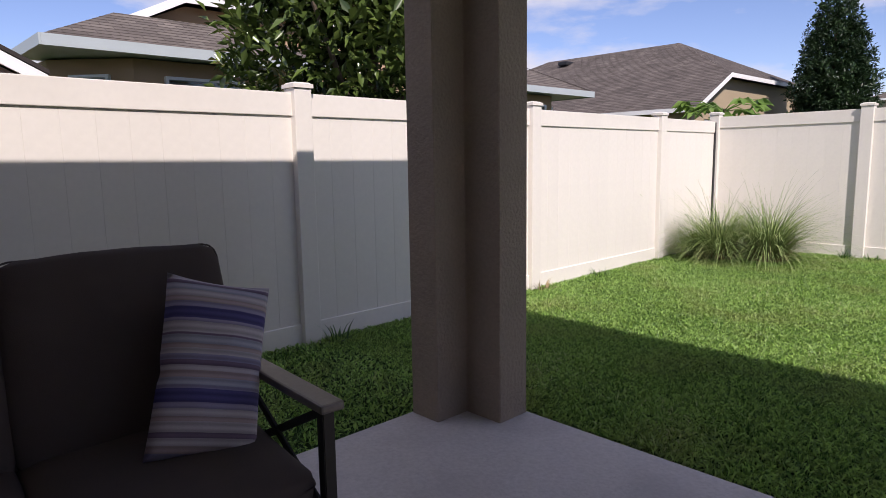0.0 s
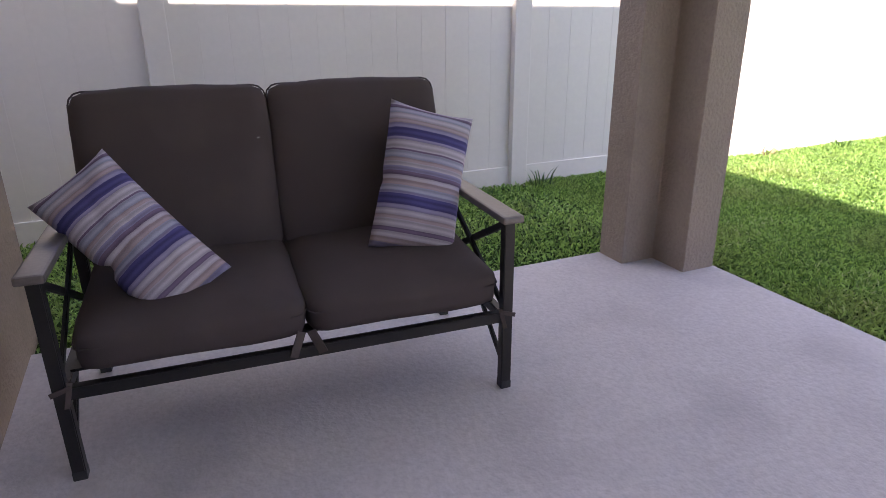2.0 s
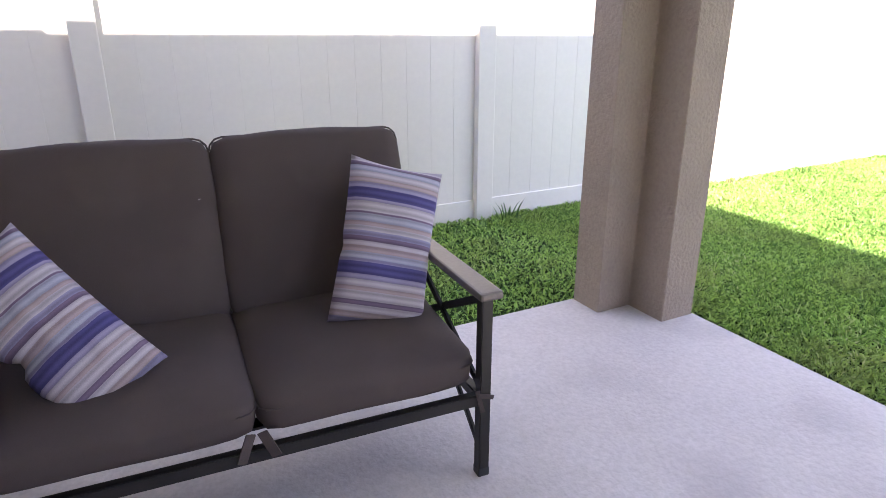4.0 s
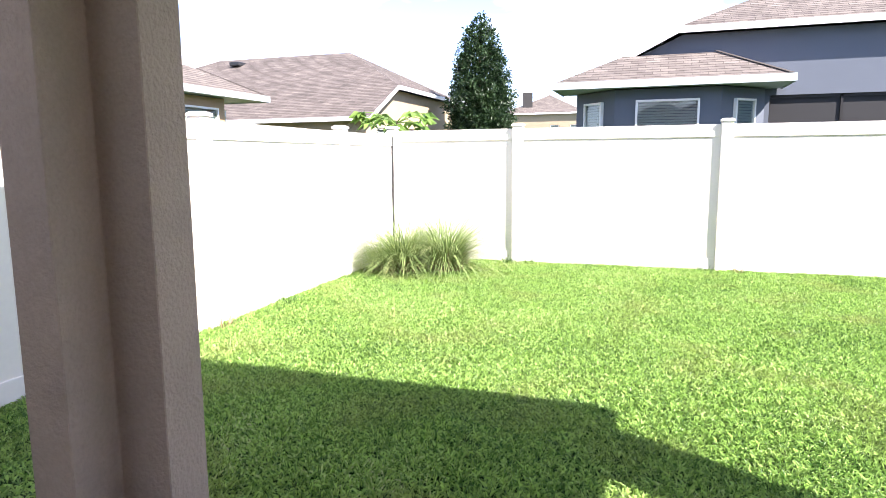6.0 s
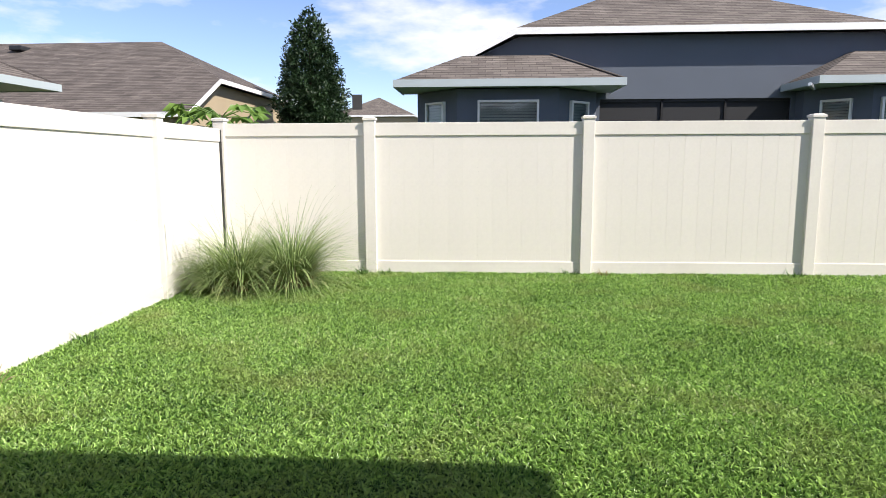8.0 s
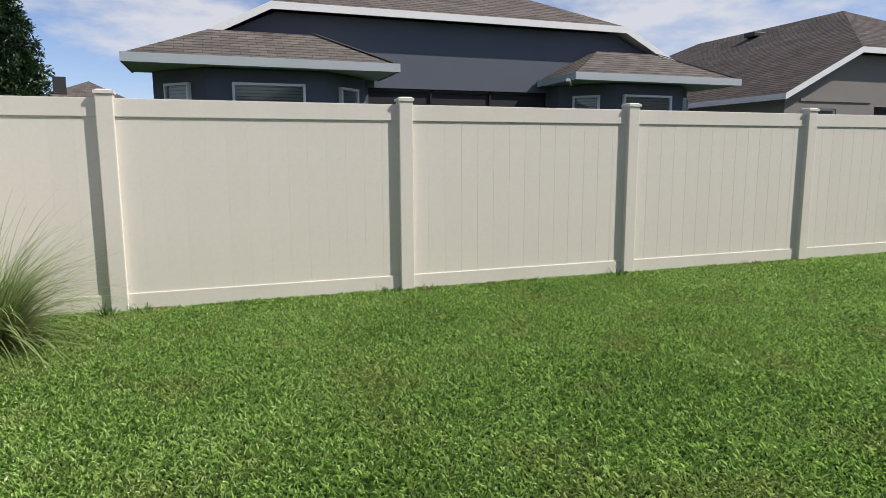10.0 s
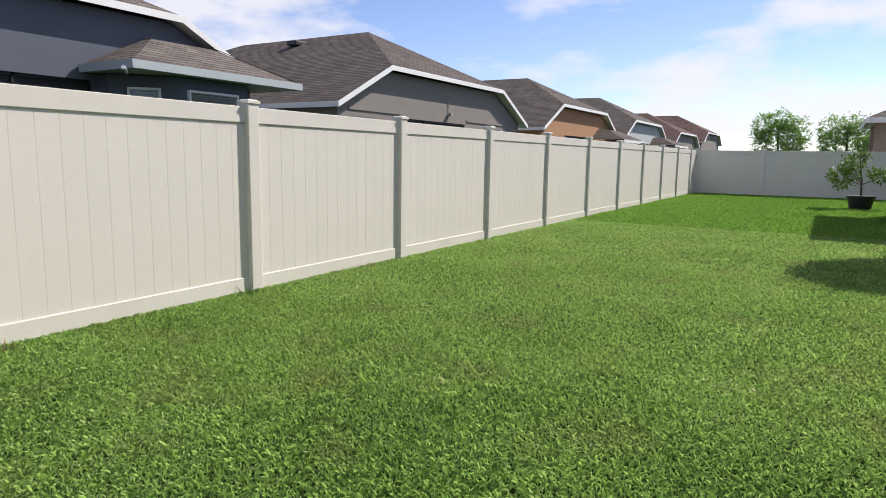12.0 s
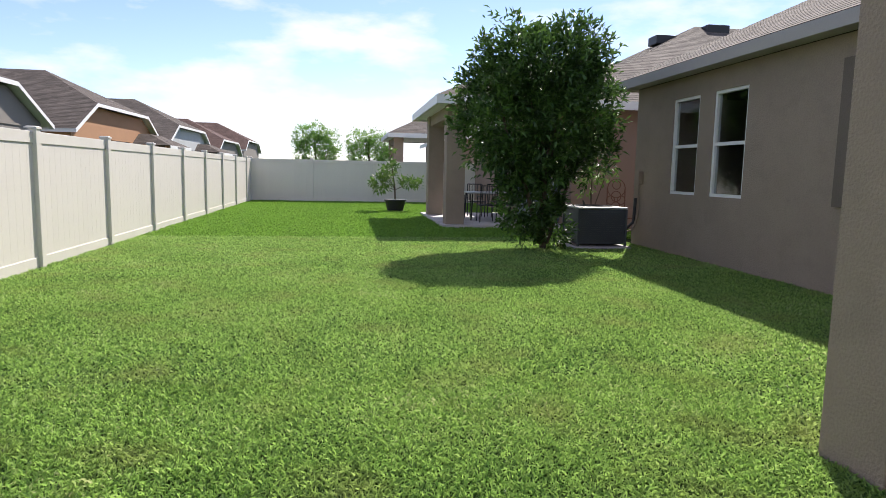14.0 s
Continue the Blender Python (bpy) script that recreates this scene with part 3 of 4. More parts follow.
        bracket = part("security_light", tube(bmesh.new(), (7.72, -1.36, 2.72), (7.60, -1.46, 2.80), 0.035, 0.05, 10), GALV_PIPE, h, "small grey security light under the eave")
        part("lens", tube(bmesh.new(), (7.598, -1.462, 2.801), (7.585, -1.473, 2.81), 0.042, 0.04, 10), WHITE, bracket)
    if side_roof:
        x0_, x1_ = side_roof
        mz, mc = 2.42, (x0_ + x1_) / 2
        part("porch_roof", shingles([[(x0_, -1.6, mz), (x1_, -1.6, mz), (x1_ - 1.2, -0.3, mz + 0.6), (x0_ + 1.2, -0.3, mz + 0.6)], [(x1_, -1.6, mz), (x1_, o, mz), (x1_ - 1.2, o, mz + 0.6), (x1_ - 1.2, -0.3, mz + 0.6)], [(x0_, o, mz), (x0_, -1.6, mz), (x0_ + 1.2, -0.3, mz + 0.6), (x0_ + 1.2, o, mz + 0.6)]]), roof, h)
        part("porch_fascia", solid((x0_, -1.63, mz - 0.16, x1_, -1.602, mz)), fascia, h)
        for xx in (x0_ + 0.2, x1_ - 0.4):
            part("porch_post", solid((xx, -1.5, 0, xx + 0.2, -1.3, mz - 0.01)), wall, h)
    if light:
        part("conduit", limbs_bar((c, o - 0.02, 2.85), (c, o - 0.02, 3.45)), GALV_PIPE, h)
        lamp_ = part("flood_light", solid((c - 0.05, o - 0.16, 2.74, c + 0.13, o - 0.03, 2.84), bevel=0.015), GALV_PIPE, h, "small grey flood light")
        for xa, xb in ((o + 0.5, L0 - 0.15), (L1 + 0.15, width - o - 0.5)):
            part("stucco_band", solid((xa, o - 0.03, 2.60, xb, o - 0.002, 2.68)), wall, h)
    return h


small = ((1.2, 2.1, 1.2, 2.42), (9.6, 10.6, 1.2, 2.42))
gable_house((2.0, 7.95, GROUND), 0, WALL_GREY, SHINGLE_TAN, "slate-blue stucco house with tan shingle roof and two bays", bays=True, width=11.7, lanai=(3.7, 8.05), lanai_top=2.70, ez=3.43, zc=4.28)
gable_house((16.10, 6.95, GROUND), 0, WALL_TAUPE, SHINGLE_DARK, "taupe stucco house with dark shingle clipped-gable roof", windows=small, light=True)
gable_house((30.80, 6.95, GROUND), 0, WALL_ORANGE, SHINGLE_DARK, "terracotta stucco house with dark shingle clipped-gable roof", width=12.2, windows=small, side_roof=(7.8, 12.4))
gable_house((44.70, 6.95, GROUND), 0, WALL_PALE, SHINGLE_DARK, "pale grey stucco house with dark shingle roof", windows=small, side_roof=(7.8, 12.8))
gable_house((60.20, 6.95, GROUND), 0, WALL_TAUPE, SHINGLE_RED, "far taupe house with red-brown shingle roof", ez=2.6, zc=3.8)
gable_house((75.20, 6.95, GROUND), 0, WALL_TAUPE, SHINGLE_RED, "far house with red-brown shingle roof", ez=3.3, zc=4.4)
gable_house((-13.5, 56, GROUND), 0, WALL_TAN, SHINGLE_TAN, "far two-storey sand-coloured house with white trim", width=11.5, ez=4.9, zc=5.7, lanai=(4.0, 5.0), lanai_top=2.4, windows=((1.6, 2.4, 3.2, 4.5), (6.5, 7.3, 3.2, 4.5), (8.4, 9.2, 3.2, 4.5)), vent=0, group="far houses")
gable_house((-7.85, -5.45, GROUND), 90, WALL_BROWN, SHINGLE_TAN, "ochre stucco house with tan shingle roof and two bays", bays=True, width=11.7, lanai=(3.7, 8.05), lanai_top=2.6, ez=3.3, zc=4.15, group="houses beyond the side fence")
gable_house((-5.75, 11.6, GROUND), 90, WALL_TAN, SHINGLE_MID, "sand stucco house with tan shingle clipped-gable roof", windows=((1.2, 2.1, 1.2, 2.42),), vent=5.2, group="houses beyond the side fence")

# garden shed beyond the side fence
SHED_WALL = material("pink_shed_panel", (0.50, 0.33, 0.27), 0.7, vary=0.06, fine=25, bump=0.2)
shed = thing("garden_shed", (-3.9, -8.36, GROUND), "small pink-panelled garden shed with dark gable roof beyond the fence", "shed")
part("wall", prism(bmesh.new(), [(0.85, -1.05, 0), (0.85, 1.05, 0), (0.85, 1.05, 2.02), (0.85, 0, 2.58), (0.85, -1.05, 2.02)], (-1.7, 0, 0)), SHED_WALL, shed)
for s in (-1, 1):
    part("roof", prism(bmesh.new(), [(1.0, 0, 2.70), (1.0, s * 1.28, 2.02), (1.0, s * 1.28, 2.06), (1.0, 0, 2.74)], (-2.0, 0, 0)), SHINGLE_DARK, shed)
    part("rake_board", prism(bmesh.new(), [(0.99, 0, 2.69), (0.99, s * 1.27, 2.015), (0.99, s * 1.27, 1.90), (0.99, 0, 2.575)], (-0.03, 0, 0)), WHITE, shed, "white rake board")

# neighbour's house along the same row: covered patio towards the lawn
WALL_NEXT = material("red_brown_stucco", (0.285, 0.205, 0.165), 0.92, vary=0.07, fine=90, bump=0.5, spec=0.2)


def row_house(at, label):
    h = thing("house", at, label, "house", "houses in the row")
    part("side_wall", solid((0.0, -16, 0, 0.2, -3.1, 3.0)), WALL_NEXT, h)
    part("back_wall", holed_wall(0.2, 13, 0, 3.0, [(1.6, 3.4, 0.0, 2.1)], -3.3, -3.1), WALL_NEXT, h)
    # opaque panel; its near-black colour stands in for the shade behind the glass
    d = part("sliding_door", solid((1.6, -3.24, 0.05, 3.4, -3.2, 2.1)), DARK, h, "sliding door with panes coloured near black for indoor shade")
    part("door_frame", solid((1.6, -3.19, 0.05, 1.66, -3.15, 2.1), (3.34, -3.19, 0.05, 3.4, -3.15, 2.1), (1.66, -3.19, 2.04, 3.34, -3.15, 2.1), (2.47, -3.19, 0.05, 2.53, -3.15, 2.04)), WHITE, d)
    part("slab", solid((-0.1, -3.1, -0.05, 4.75, 0.05, 0.075)), CONCRETE, h, "pale concrete patio slab")
    for x in (0.1, 3.55):
        part("column", solid((x, -0.48, 0.07, x + 0.45, -0.03, 2.9), bevel=0.015), STUCCO, h, "taupe stucco column")
    part("beam", solid((0.1, -0.42, 2.62, 4.0, -0.08, 2.9)), STUCCO, h)
    part("ceiling", solid((-0.3, -3.1, 2.9, 4.8, 0.2, 2.93)), WHITE, h)
    e = 3.06
    part("fascia", solid((-0.45, 0.28, e - 0.2, 5.0, 0.31, e), (-0.48, -16, e - 0.2, -0.45, 0.31, e), (5.0, -3.0, e - 0.2, 5.03, 0.31, e), (5.03, -2.75, e - 0.2, 13.4, -2.72, e)), WHITE, h, "white fascia board")
    m = 2.275
    part("patio_roof", shingles([[(-0.45, 0.3, e), (5.0, 0.3, e), (m, -2.425, e + 1.36)], [(5.0, 0.3, e), (5.0, -5, e), (m, -5, e + 1.36), (m, -2.425, e + 1.36)], [(-0.45, -7, e), (-0.45, 0.3, e), (m, -2.425, e + 1.36), (m, -7, e + 1.36)]]), SHINGLE_TAN, h)
    w = 13.85
    part("roof", shingles([[(-0.45, -2.73, e - 0.01), (13.4, -2.73, e - 0.01), (-0.45 + w / 2, -2.73 - w / 2, e + w / 4)], [(-0.45, -17, e - 0.01), (-0.45, -2.73, e - 0.01), (-0.45 + w / 2, -2.73 - w / 2, e + w / 4), (-0.45 + w / 2, -17 + 4, e + w / 4)], [(13.4, -2.73, e - 0.01), (13.4, -17, e - 0.01), (-0.45 + w / 2, -13, e + w / 4), (-0.45 + w / 2, -2.73 - w / 2, e + w / 4)]]), SHINGLE_TAN, h)
    for vx, vy, vz in ((5.9, -8.23, 5.86), (6.2, -10.2, 6.36)):
        part("roof_vent", solid((-0.32, -0.4, -0.16, 0.32, 0.4, 0.13), bevel=0.03), BLACK, h, "low black metal roof vent").location = (vx, vy, vz)
    return h


next_house = row_house((17.75, -6.17, GROUND), "red-brown stucco house with covered patio and white fascia")
copy_thing(next_house, pose(32.9, -6.0, GROUND))

# ---------- leaves and grass ----------


def mesh_from(name, verts, faces, mat):
    me = bpy.data.meshes.new(name)
    faces = np.asarray(faces, np.int32)
    k = faces.shape[1]
    me.vertices.add(len(verts))
    me.vertices.foreach_set("co", np.asarray(verts, np.float32).ravel())
    me.loops.add(faces.size)
    me.loops.foreach_set("vertex_index", faces.ravel())
    me.polygons.add(len(faces))
    me.polygons.foreach_set("loop_start", np.arange(0, faces.size, k, dtype=np.int32))
    me.update(calc_edges=True)
    me.materials.append(mat)
    return me


def unit(v):
    return v / np.maximum(np.linalg.norm(v, axis=1, keepdims=True), 1e-9)


def leaf_mesh(name, at, along, size, width, mat, rng, fold=0.25):
    """Folded leaves: at their bases, along their lengths."""
    n = len(at)
    along = unit(along)
    side = unit(np.cross(along, rng.normal(size=(n, 3)) * 0.5 + np.array([0, 0, 1.0])))
    up = np.cross(side, along)
    s = size[:, None]
    mid = at + along * s * 0.45 + up * s * 0.05
    a = mid + side * s * width + up * s * fold * width
    b = mid - side * s * width + up * s * fold * width
    tip = at + along * s - up * s * 0.12
    verts = np.stack([at, a, tip, b], 1).reshape(-1, 3)
    base = np.arange(n)[:, None] * 4
    faces = np.concatenate([base + [0, 1, 2], base + [0, 2, 3]])
    return mesh_from(name, verts, faces, mat)


def blades(name, xy, z, height, width, lean, mat, rng):
    """Short grass blades: a narrow foot, a broad middle and a tip that bows over."""
    n = len(xy)
    ang = rng.uniform(0, 2 * np.pi, n)
    out = np.stack([np.cos(ang), np.sin(ang), np.zeros(n)], 1)
    twist = ang + rng.normal(0, 0.5, n)
    side = np.stack([-np.sin(twist), np.cos(twist), rng.normal(0, 0.25, n)], 1)
    h, w, l = height[:, None], width[:, None], lean[:, None]
    up = np.array([0, 0, 1.0])
    rise = np.sqrt(np.maximum(1 - l * l, 0.05))
    foot = np.concatenate([xy, np.full((n, 1), z)], 1)
    m = foot + out * h * l * 0.36 + up * h * rise * 0.62
    t = foot + out * h * l * 1.05 + up * h * rise * (1 - 0.3 * l)
    verts = np.stack([foot, m + side * w * 0.5, t, m - side * w * 0.5], 1).reshape(-1, 3)
    base = np.arange(n)[:, None] * 4
    faces = np.concatenate([base + [0, 1, 2], base + [0, 2, 3]])
    return mesh_from(name, verts, faces, mat)


def arching(name, at, n, spread, length, mat, rng, width=0.006, seg=5, west=-9.0, bend=1.0):
    """A tussock of long arching blades."""
    ang = rng.uniform(0, 2 * np.pi, n)
    tilt = np.abs(rng.normal(0, 0.5, n)) + 0.05
    L = length * rng.uniform(0.55, 1.15, n)
    r0 = spread * np.sqrt(rng.uniform(0, 1, n))
    foot = np.stack([r0 * np.cos(ang), r0 * np.sin(ang), np.zeros(n)], 1) + np.array(at)
    a2 = ang + rng.normal(0, 0.5, n)
    out = np.stack([np.cos(a2), np.sin(a2), np.zeros(n)], 1)
    side = np.stack([-np.sin(a2), np.cos(a2), np.zeros(n)], 1)
    pts, p, th = [], foot.copy(), tilt.copy()
    for k in range(seg + 1):
        w = width * (1 - (k / seg) ** 1.5) + 0.0006
        pts += [p - side * w, p + side * w]
        d = out * np.sin(th)[:, None] + np.array([0, 0, 1.0]) * np.cos(th)[:, None]
        p = p + d * (L / seg)[:, None]
        p[:, 2] = np.maximum(p[:, 2], at[2] + 0.02)
        p[:, 0] = np.maximum(p[:, 0], west)
        th = np.minimum(th + rng.uniform(0.12, 0.42, n) * bend, 2.5)
    verts = np.stack(pts, 1).reshape(-1, 3)
    base = np.arange(n)[:, None] * (2 * seg + 2)
    faces = np.concatenate([base + [2 * k, 2 * k + 1, 2 * k + 3, 2 * k + 2] for k in range(seg)])
    return mesh_from(name, verts, faces, mat)


LAWN = leaf_material("lawn_grass", (0.047, 0.145, 0.019), (0.485, 0.72, 0.185), 0.34, 0.42, 0.55, dry=(0.66, 0.68, 0.38), patches=0.5, straw=(0.40, 0.37, 0.15), leafwise=0.82)
LAWN_NEXT = leaf_material("bright_lawn_grass", (0.09, 0.22, 0.02), (0.31, 0.54, 0.09), 0.5, 0.4, 0.3, patches=0.3)
TUSSOCK = leaf_material("tussock_grass", (0.05, 0.11, 0.025), (0.40, 0.50, 0.19), 0.5, 0.35, 0.3, dry=(0.56, 0.50, 0.28), patches=0.5, leafwise=0.8)
STRAW = leaf_material("dry_grass", (0.20, 0.14, 0.07), (0.38, 0.30, 0.17), 0.7, 0.2)
LEAF_GLOSS = leaf_material("glossy_leaves", (0.012, 0.028, 0.010), (0.13, 0.19, 0.042), 0.24, 0.2, 0.7, dry=(0.26, 0.22, 0.07), patches=0.8)
LEAF_DARK = leaf_material("dark_leaves", (0.013, 0.032, 0.014), (0.045, 0.085, 0.030), 0.4, 0.15)
LEAF_GREEN = leaf_material("green_leaves", (0.014, 0.040, 0.013), (0.13, 0.25, 0.05), 0.4, 0.3, patches=0.9)
LEAF_AIRY = leaf_material("airy_pale_leaves", (0.10, 0.24, 0.05), (0.30, 0.48, 0.13), 0.5, 0.55, 0.25)
LEAF_BRIGHT = leaf_material("bright_leaves", (0.075, 0.17, 0.03), (0.22, 0.34, 0.075), 0.45, 0.35)

# ---------- sofa ----------
SOFA = (2.340, -8.366, 0.073)
sofa = thing("patio_loveseat", SOFA, "brown two-seat patio loveseat with dark metal frame on the slab", "loveseat", turn=86.4)
sofa.scale = (0.945, 0.945, 0.945)


def cushion(w, d, h, r=0.045, puff=0.02, segs=10):
    """A box cushion, bowed faces and rounded edges; centred, z up through its thickness."""
    bm = bmesh.new()
    bmesh.ops.create_cube(bm, size=1.0)
    bmesh.ops.subdivide_edges(bm, edges=bm.edges[:], cuts=segs, use_grid_fill=True)
    for v in bm.verts:
        x, y, z = v.co * 2
        q = Vector((x * w / 2, y * d / 2, z * h / 2))
        inner = Vector((max(-w / 2 + r, min(w / 2 - r, q.x)), max(-d / 2 + r, min(d / 2 - r, q.y)), max(-h / 2 + r, min(h / 2 - r, q.z))))
        off = q - inner
        if off.length > 1e-6:
            q = inner + off.normalized() * min(r, off.length)
        q.z += math.copysign(puff * (1 - x * x) * (1 - y * y), z) if abs(z) > 0.5 else 0
        q.y += math.copysign(puff * 0.7 * (1 - x * x) * (1 - z * z), y) if abs(y) > 0.9 else 0
        q.x += math.copysign(puff * 0.5 * (1 - y * y) * (1 - z * z), x) if abs(x) > 0.9 else 0
        wob = noise.noise(Vector((x * 2.1 + w * 7, y * 2.3, z * 1.3 + d))) * 0.006
        v.co = q + off.normalized() * wob if off.length > 1e-6 else q
    return bm


def piping(w, d, z, r, parent):
    pts = []
    for cx, cy, a0 in ((w / 2 - 0.045, d / 2 - 0.045, 0), (-w / 2 + 0.045, d / 2 - 0.045, 90), (-w / 2 + 0.045, -d / 2 + 0.045, 180), (w / 2 - 0.045, -d / 2 + 0.045, 270)):
        for k in range(4):
            a = radians(a0 + k * 30)
            pts.append((cx + 0.045 * math.cos(a), cy + 0.045 * math.sin(a), z))
    bm = bmesh.new()
    for i, p in enumerate(pts):
        tube(bm, p, pts[(i + 1) % len(pts)], r, sides=5, caps=False)
    return part("piping", bm, FABRIC, parent)


for sx in (-1, 1):
    c = part("seat_cushion", cushion(0.632, 0.605, 0.132), FABRIC, sofa, "brown woven seat cushion", smooth=True)
    c.matrix_basis = pose(sx * 0.318 + 0.012, 0.318, 0.384, 4, 0, 0)
    piping(0.636, 0.609, 0.022, 0.0032, c)
    b = part("back_cushion", cushion(0.632, 0.60, 0.125), FABRIC, sofa, "brown woven back cushion", smooth=True)
    b.matrix_basis = pose(sx * 0.318 + 0.012, 0.635, 0.70, 76, 0, 0)
    piping(0.636, 0.604, 0.018, 0.0032, b)
    part("care_tag", solid((-0.004, 0.0, 0.0, 0.004, 0.001, 0.014)), WHITE, b).location = (0.27 if sx < 0 else 0.3, 0.11, 0.071)
for sx in (-1, 1):
    x = sx * 0.663
    part("leg", bar(bmesh.new(), (x, 0.0, 0.0), (x, 0.0, 0.61), 0.036, 0.036), STEEL, sofa)
    part("leg", bar(bmesh.new(), (x, 0.62, 0.0), (x, 0.60, 0.61), 0.036, 0.036), STEEL, sofa)
    for yy in (0.0, 0.62):
        part("foot_cap", solid((x - 0.0192, yy - 0.0192, 0.0, x + 0.0192, yy + 0.0192, 0.03), bevel=0.004), BLACK, sofa)
    part("armrest", solid((x - 0.036, -0.045, 0.61, x + 0.036, 0.66, 0.635), bevel=0.008), ARM, sofa, "worn grey-brown metal armrest")
    part("side_rail", bar(bmesh.new(), (x, 0.02, 0.265), (x, 0.60, 0.265), 0.03, 0.035), STEEL, sofa)
    part("cross_brace", bar(bmesh.new(), (x, 0.02, 0.30), (x, 0.60, 0.595), 0.012, 0.025), STEEL, sofa)
    part("cross_brace", bar(bmesh.new(), (x + sx * 0.006, 0.02, 0.595), (x + sx * 0.006, 0.60, 0.30), 0.012, 0.025), STEEL, sofa)
    part("corner_brace", bar(bmesh.new(), (x, 0.03, 0.10), (x, 0.22, 0.255), 0.012, 0.022), STEEL, sofa)
    part("back_post", bar(bmesh.new(), (x * 0.93, 0.62, 0.26), (x * 0.93, 0.80, 0.90), 0.03, 0.03), STEEL, sofa)
    # fabric straps tied round the frame
    bm = bmesh.new()
    bar(bm, (x - sx * 0.03, -0.02, 0.315), (x - sx * 0.012, -0.025, 0.24), 0.004, 0.014, 0)
    bar(bm, (x - sx * 0.03, -0.022, 0.30), (x + sx * 0.022, -0.026, 0.285), 0.004, 0.014, 0)
    part("strap", bm, FABRIC, sofa)
    bm = bmesh.new()
    bar(bm, (sx * 0.014, -0.012, 0.345), (sx * 0.045, -0.024, 0.272), 0.004, 0.028, 0)
    part("strap", bm, FABRIC, sofa)
part("front_rail", bar(bmesh.new(), (-0.65, 0.0, 0.276), (0.65, 0.0, 0.276), 0.03, 0.038), STEEL, sofa)
part("back_rail", bar(bmesh.new(), (-0.65, 0.61, 0.276), (0.65, 0.61, 0.276), 0.03, 0.038), STEEL, sofa)
part("top_rail", bar(bmesh.new(), (-0.64, 0.80, 0.90), (0.64, 0.80, 0.90), 0.03, 0.03), STEEL, sofa)
for k in range(5):
    z = 0.36 + k * 0.11
    part("back_slat", bar(bmesh.new(), (-0.63, 0.62 + (z - 0.26) * 0.28, z), (0.63, 0.62 + (z - 0.26) * 0.28, z), 0.008, 0.04, 0), STEEL, sofa)
for k in range(4):
    part("seat_slat", bar(bmesh.new(), (-0.648, 0.1 + 0.14 * k, 0.300 + 0.0098 * k), (0.648, 0.1 + 0.14 * k, 0.300 + 0.0098 * k), 0.05, 0.008, 0), STEEL, sofa)


def stripe_material():
    m = bpy.data.materials.new("striped_pillow_fabric")
    m.use_nodes = True
    n, l = m.node_tree.nodes, m.node_tree.links
    b = n["Principled BSDF"]
    b.inputs["Roughness"].default_value = 0.95
    b.inputs["Specular IOR Level"].default_value = 0.2
    tc = n.new("ShaderNodeTexCoord")
    sp = n.new("ShaderNodeSeparateXYZ")
    l.new(tc.outputs["Object"], sp.inputs[0])
    mr = n.new("ShaderNodeMapRange")
    mr.inputs["From Min"].default_value, mr.inputs["From Max"].default_value = -0.27, 0.27
    l.new(sp.outputs["Y"], mr.inputs["Value"])
    cr = n.new("ShaderNodeValToRGB")
    cr.color_ramp.interpolation = "CONSTANT"
    light, lilac, tan, navy, mauve, pale = (0.40, 0.36, 0.40), (0.24, 0.22, 0.33), (0.33, 0.26, 0.27), (0.072, 0.066, 0.18), (0.15, 0.11, 0.165), (0.31, 0.31, 0.39)
    rows = [(0, lilac), (0.045, tan), (0.08, light), (0.12, mauve), (0.145, light), (0.20, tan), (0.225, light), (0.265, lilac), (0.295, navy), (0.365, lilac), (0.385, pale), (0.425, tan), (0.46, light), (0.485, mauve), (0.515, lilac), (0.545, light), (0.575, tan), (0.60, pale), (0.645, mauve), (0.66, light), (0.715, lilac), (0.735, navy), (0.80, lilac), (0.83, tan), (0.86, light), (0.90, pale), (0.935, mauve), (0.96, light)]
    e = cr.color_ramp.elements
    e[0].position, e[0].color = 0, (*rows[0][1], 1)
    e[1].position, e[1].color = rows[1][0], (*rows[1][1], 1)
    for p_, col in rows[2:]:
        k = e.new(p_)
        k.color = (*col, 1)
    l.new(mr.outputs[0], cr.inputs[0])
    ns = n.new("ShaderNodeTexNoise")
    ns.inputs["Scale"].default_value, ns.inputs["Detail"].default_value = 350, 3
    l.new(tc.outputs["Object"], ns.inputs["Vector"])
    mr2 = n.new("ShaderNodeMapRange")
    mr2.inputs["To Min"].default_value, mr2.inputs["To Max"].default_value = 0.75, 1.25
    l.new(ns.outputs["Fac"], mr2.inputs["Value"])
    # fine ribs in the weave between the broad stripes
    fr = n.new("ShaderNodeMath")
    fr.operation = "MULTIPLY"
    fr.inputs[1].default_value = 310
    l.new(sp.outputs["Y"], fr.inputs[0])
    sn = n.new("ShaderNodeMath")
    sn.operation = "SINE"
    l.new(fr.outputs[0], sn.inputs[0])
    ad = n.new("ShaderNodeMath")
    ad.operation = "MULTIPLY_ADD"
    ad.inputs[1].default_value = 0.19
    l.new(sn.outputs[0], ad.inputs[0])
    l.new(mr2.outputs[0], ad.inputs[2])
    sc = n.new("ShaderNodeVectorMath")
    sc.operation = "SCALE"
    l.new(cr.outputs["Color"], sc.inputs[0])
    l.new(ad.outputs[0], sc.inputs["Scale"])
    l.new(sc.outputs[0], b.inputs["Base Color"])
    bp = n.new("ShaderNodeBump")
    bp.inputs["Strength"].default_value, bp.inputs["Distance"].default_value = 0.4, 0.001
    l.new(ns.outputs["Fac"], bp.inputs["Height"])
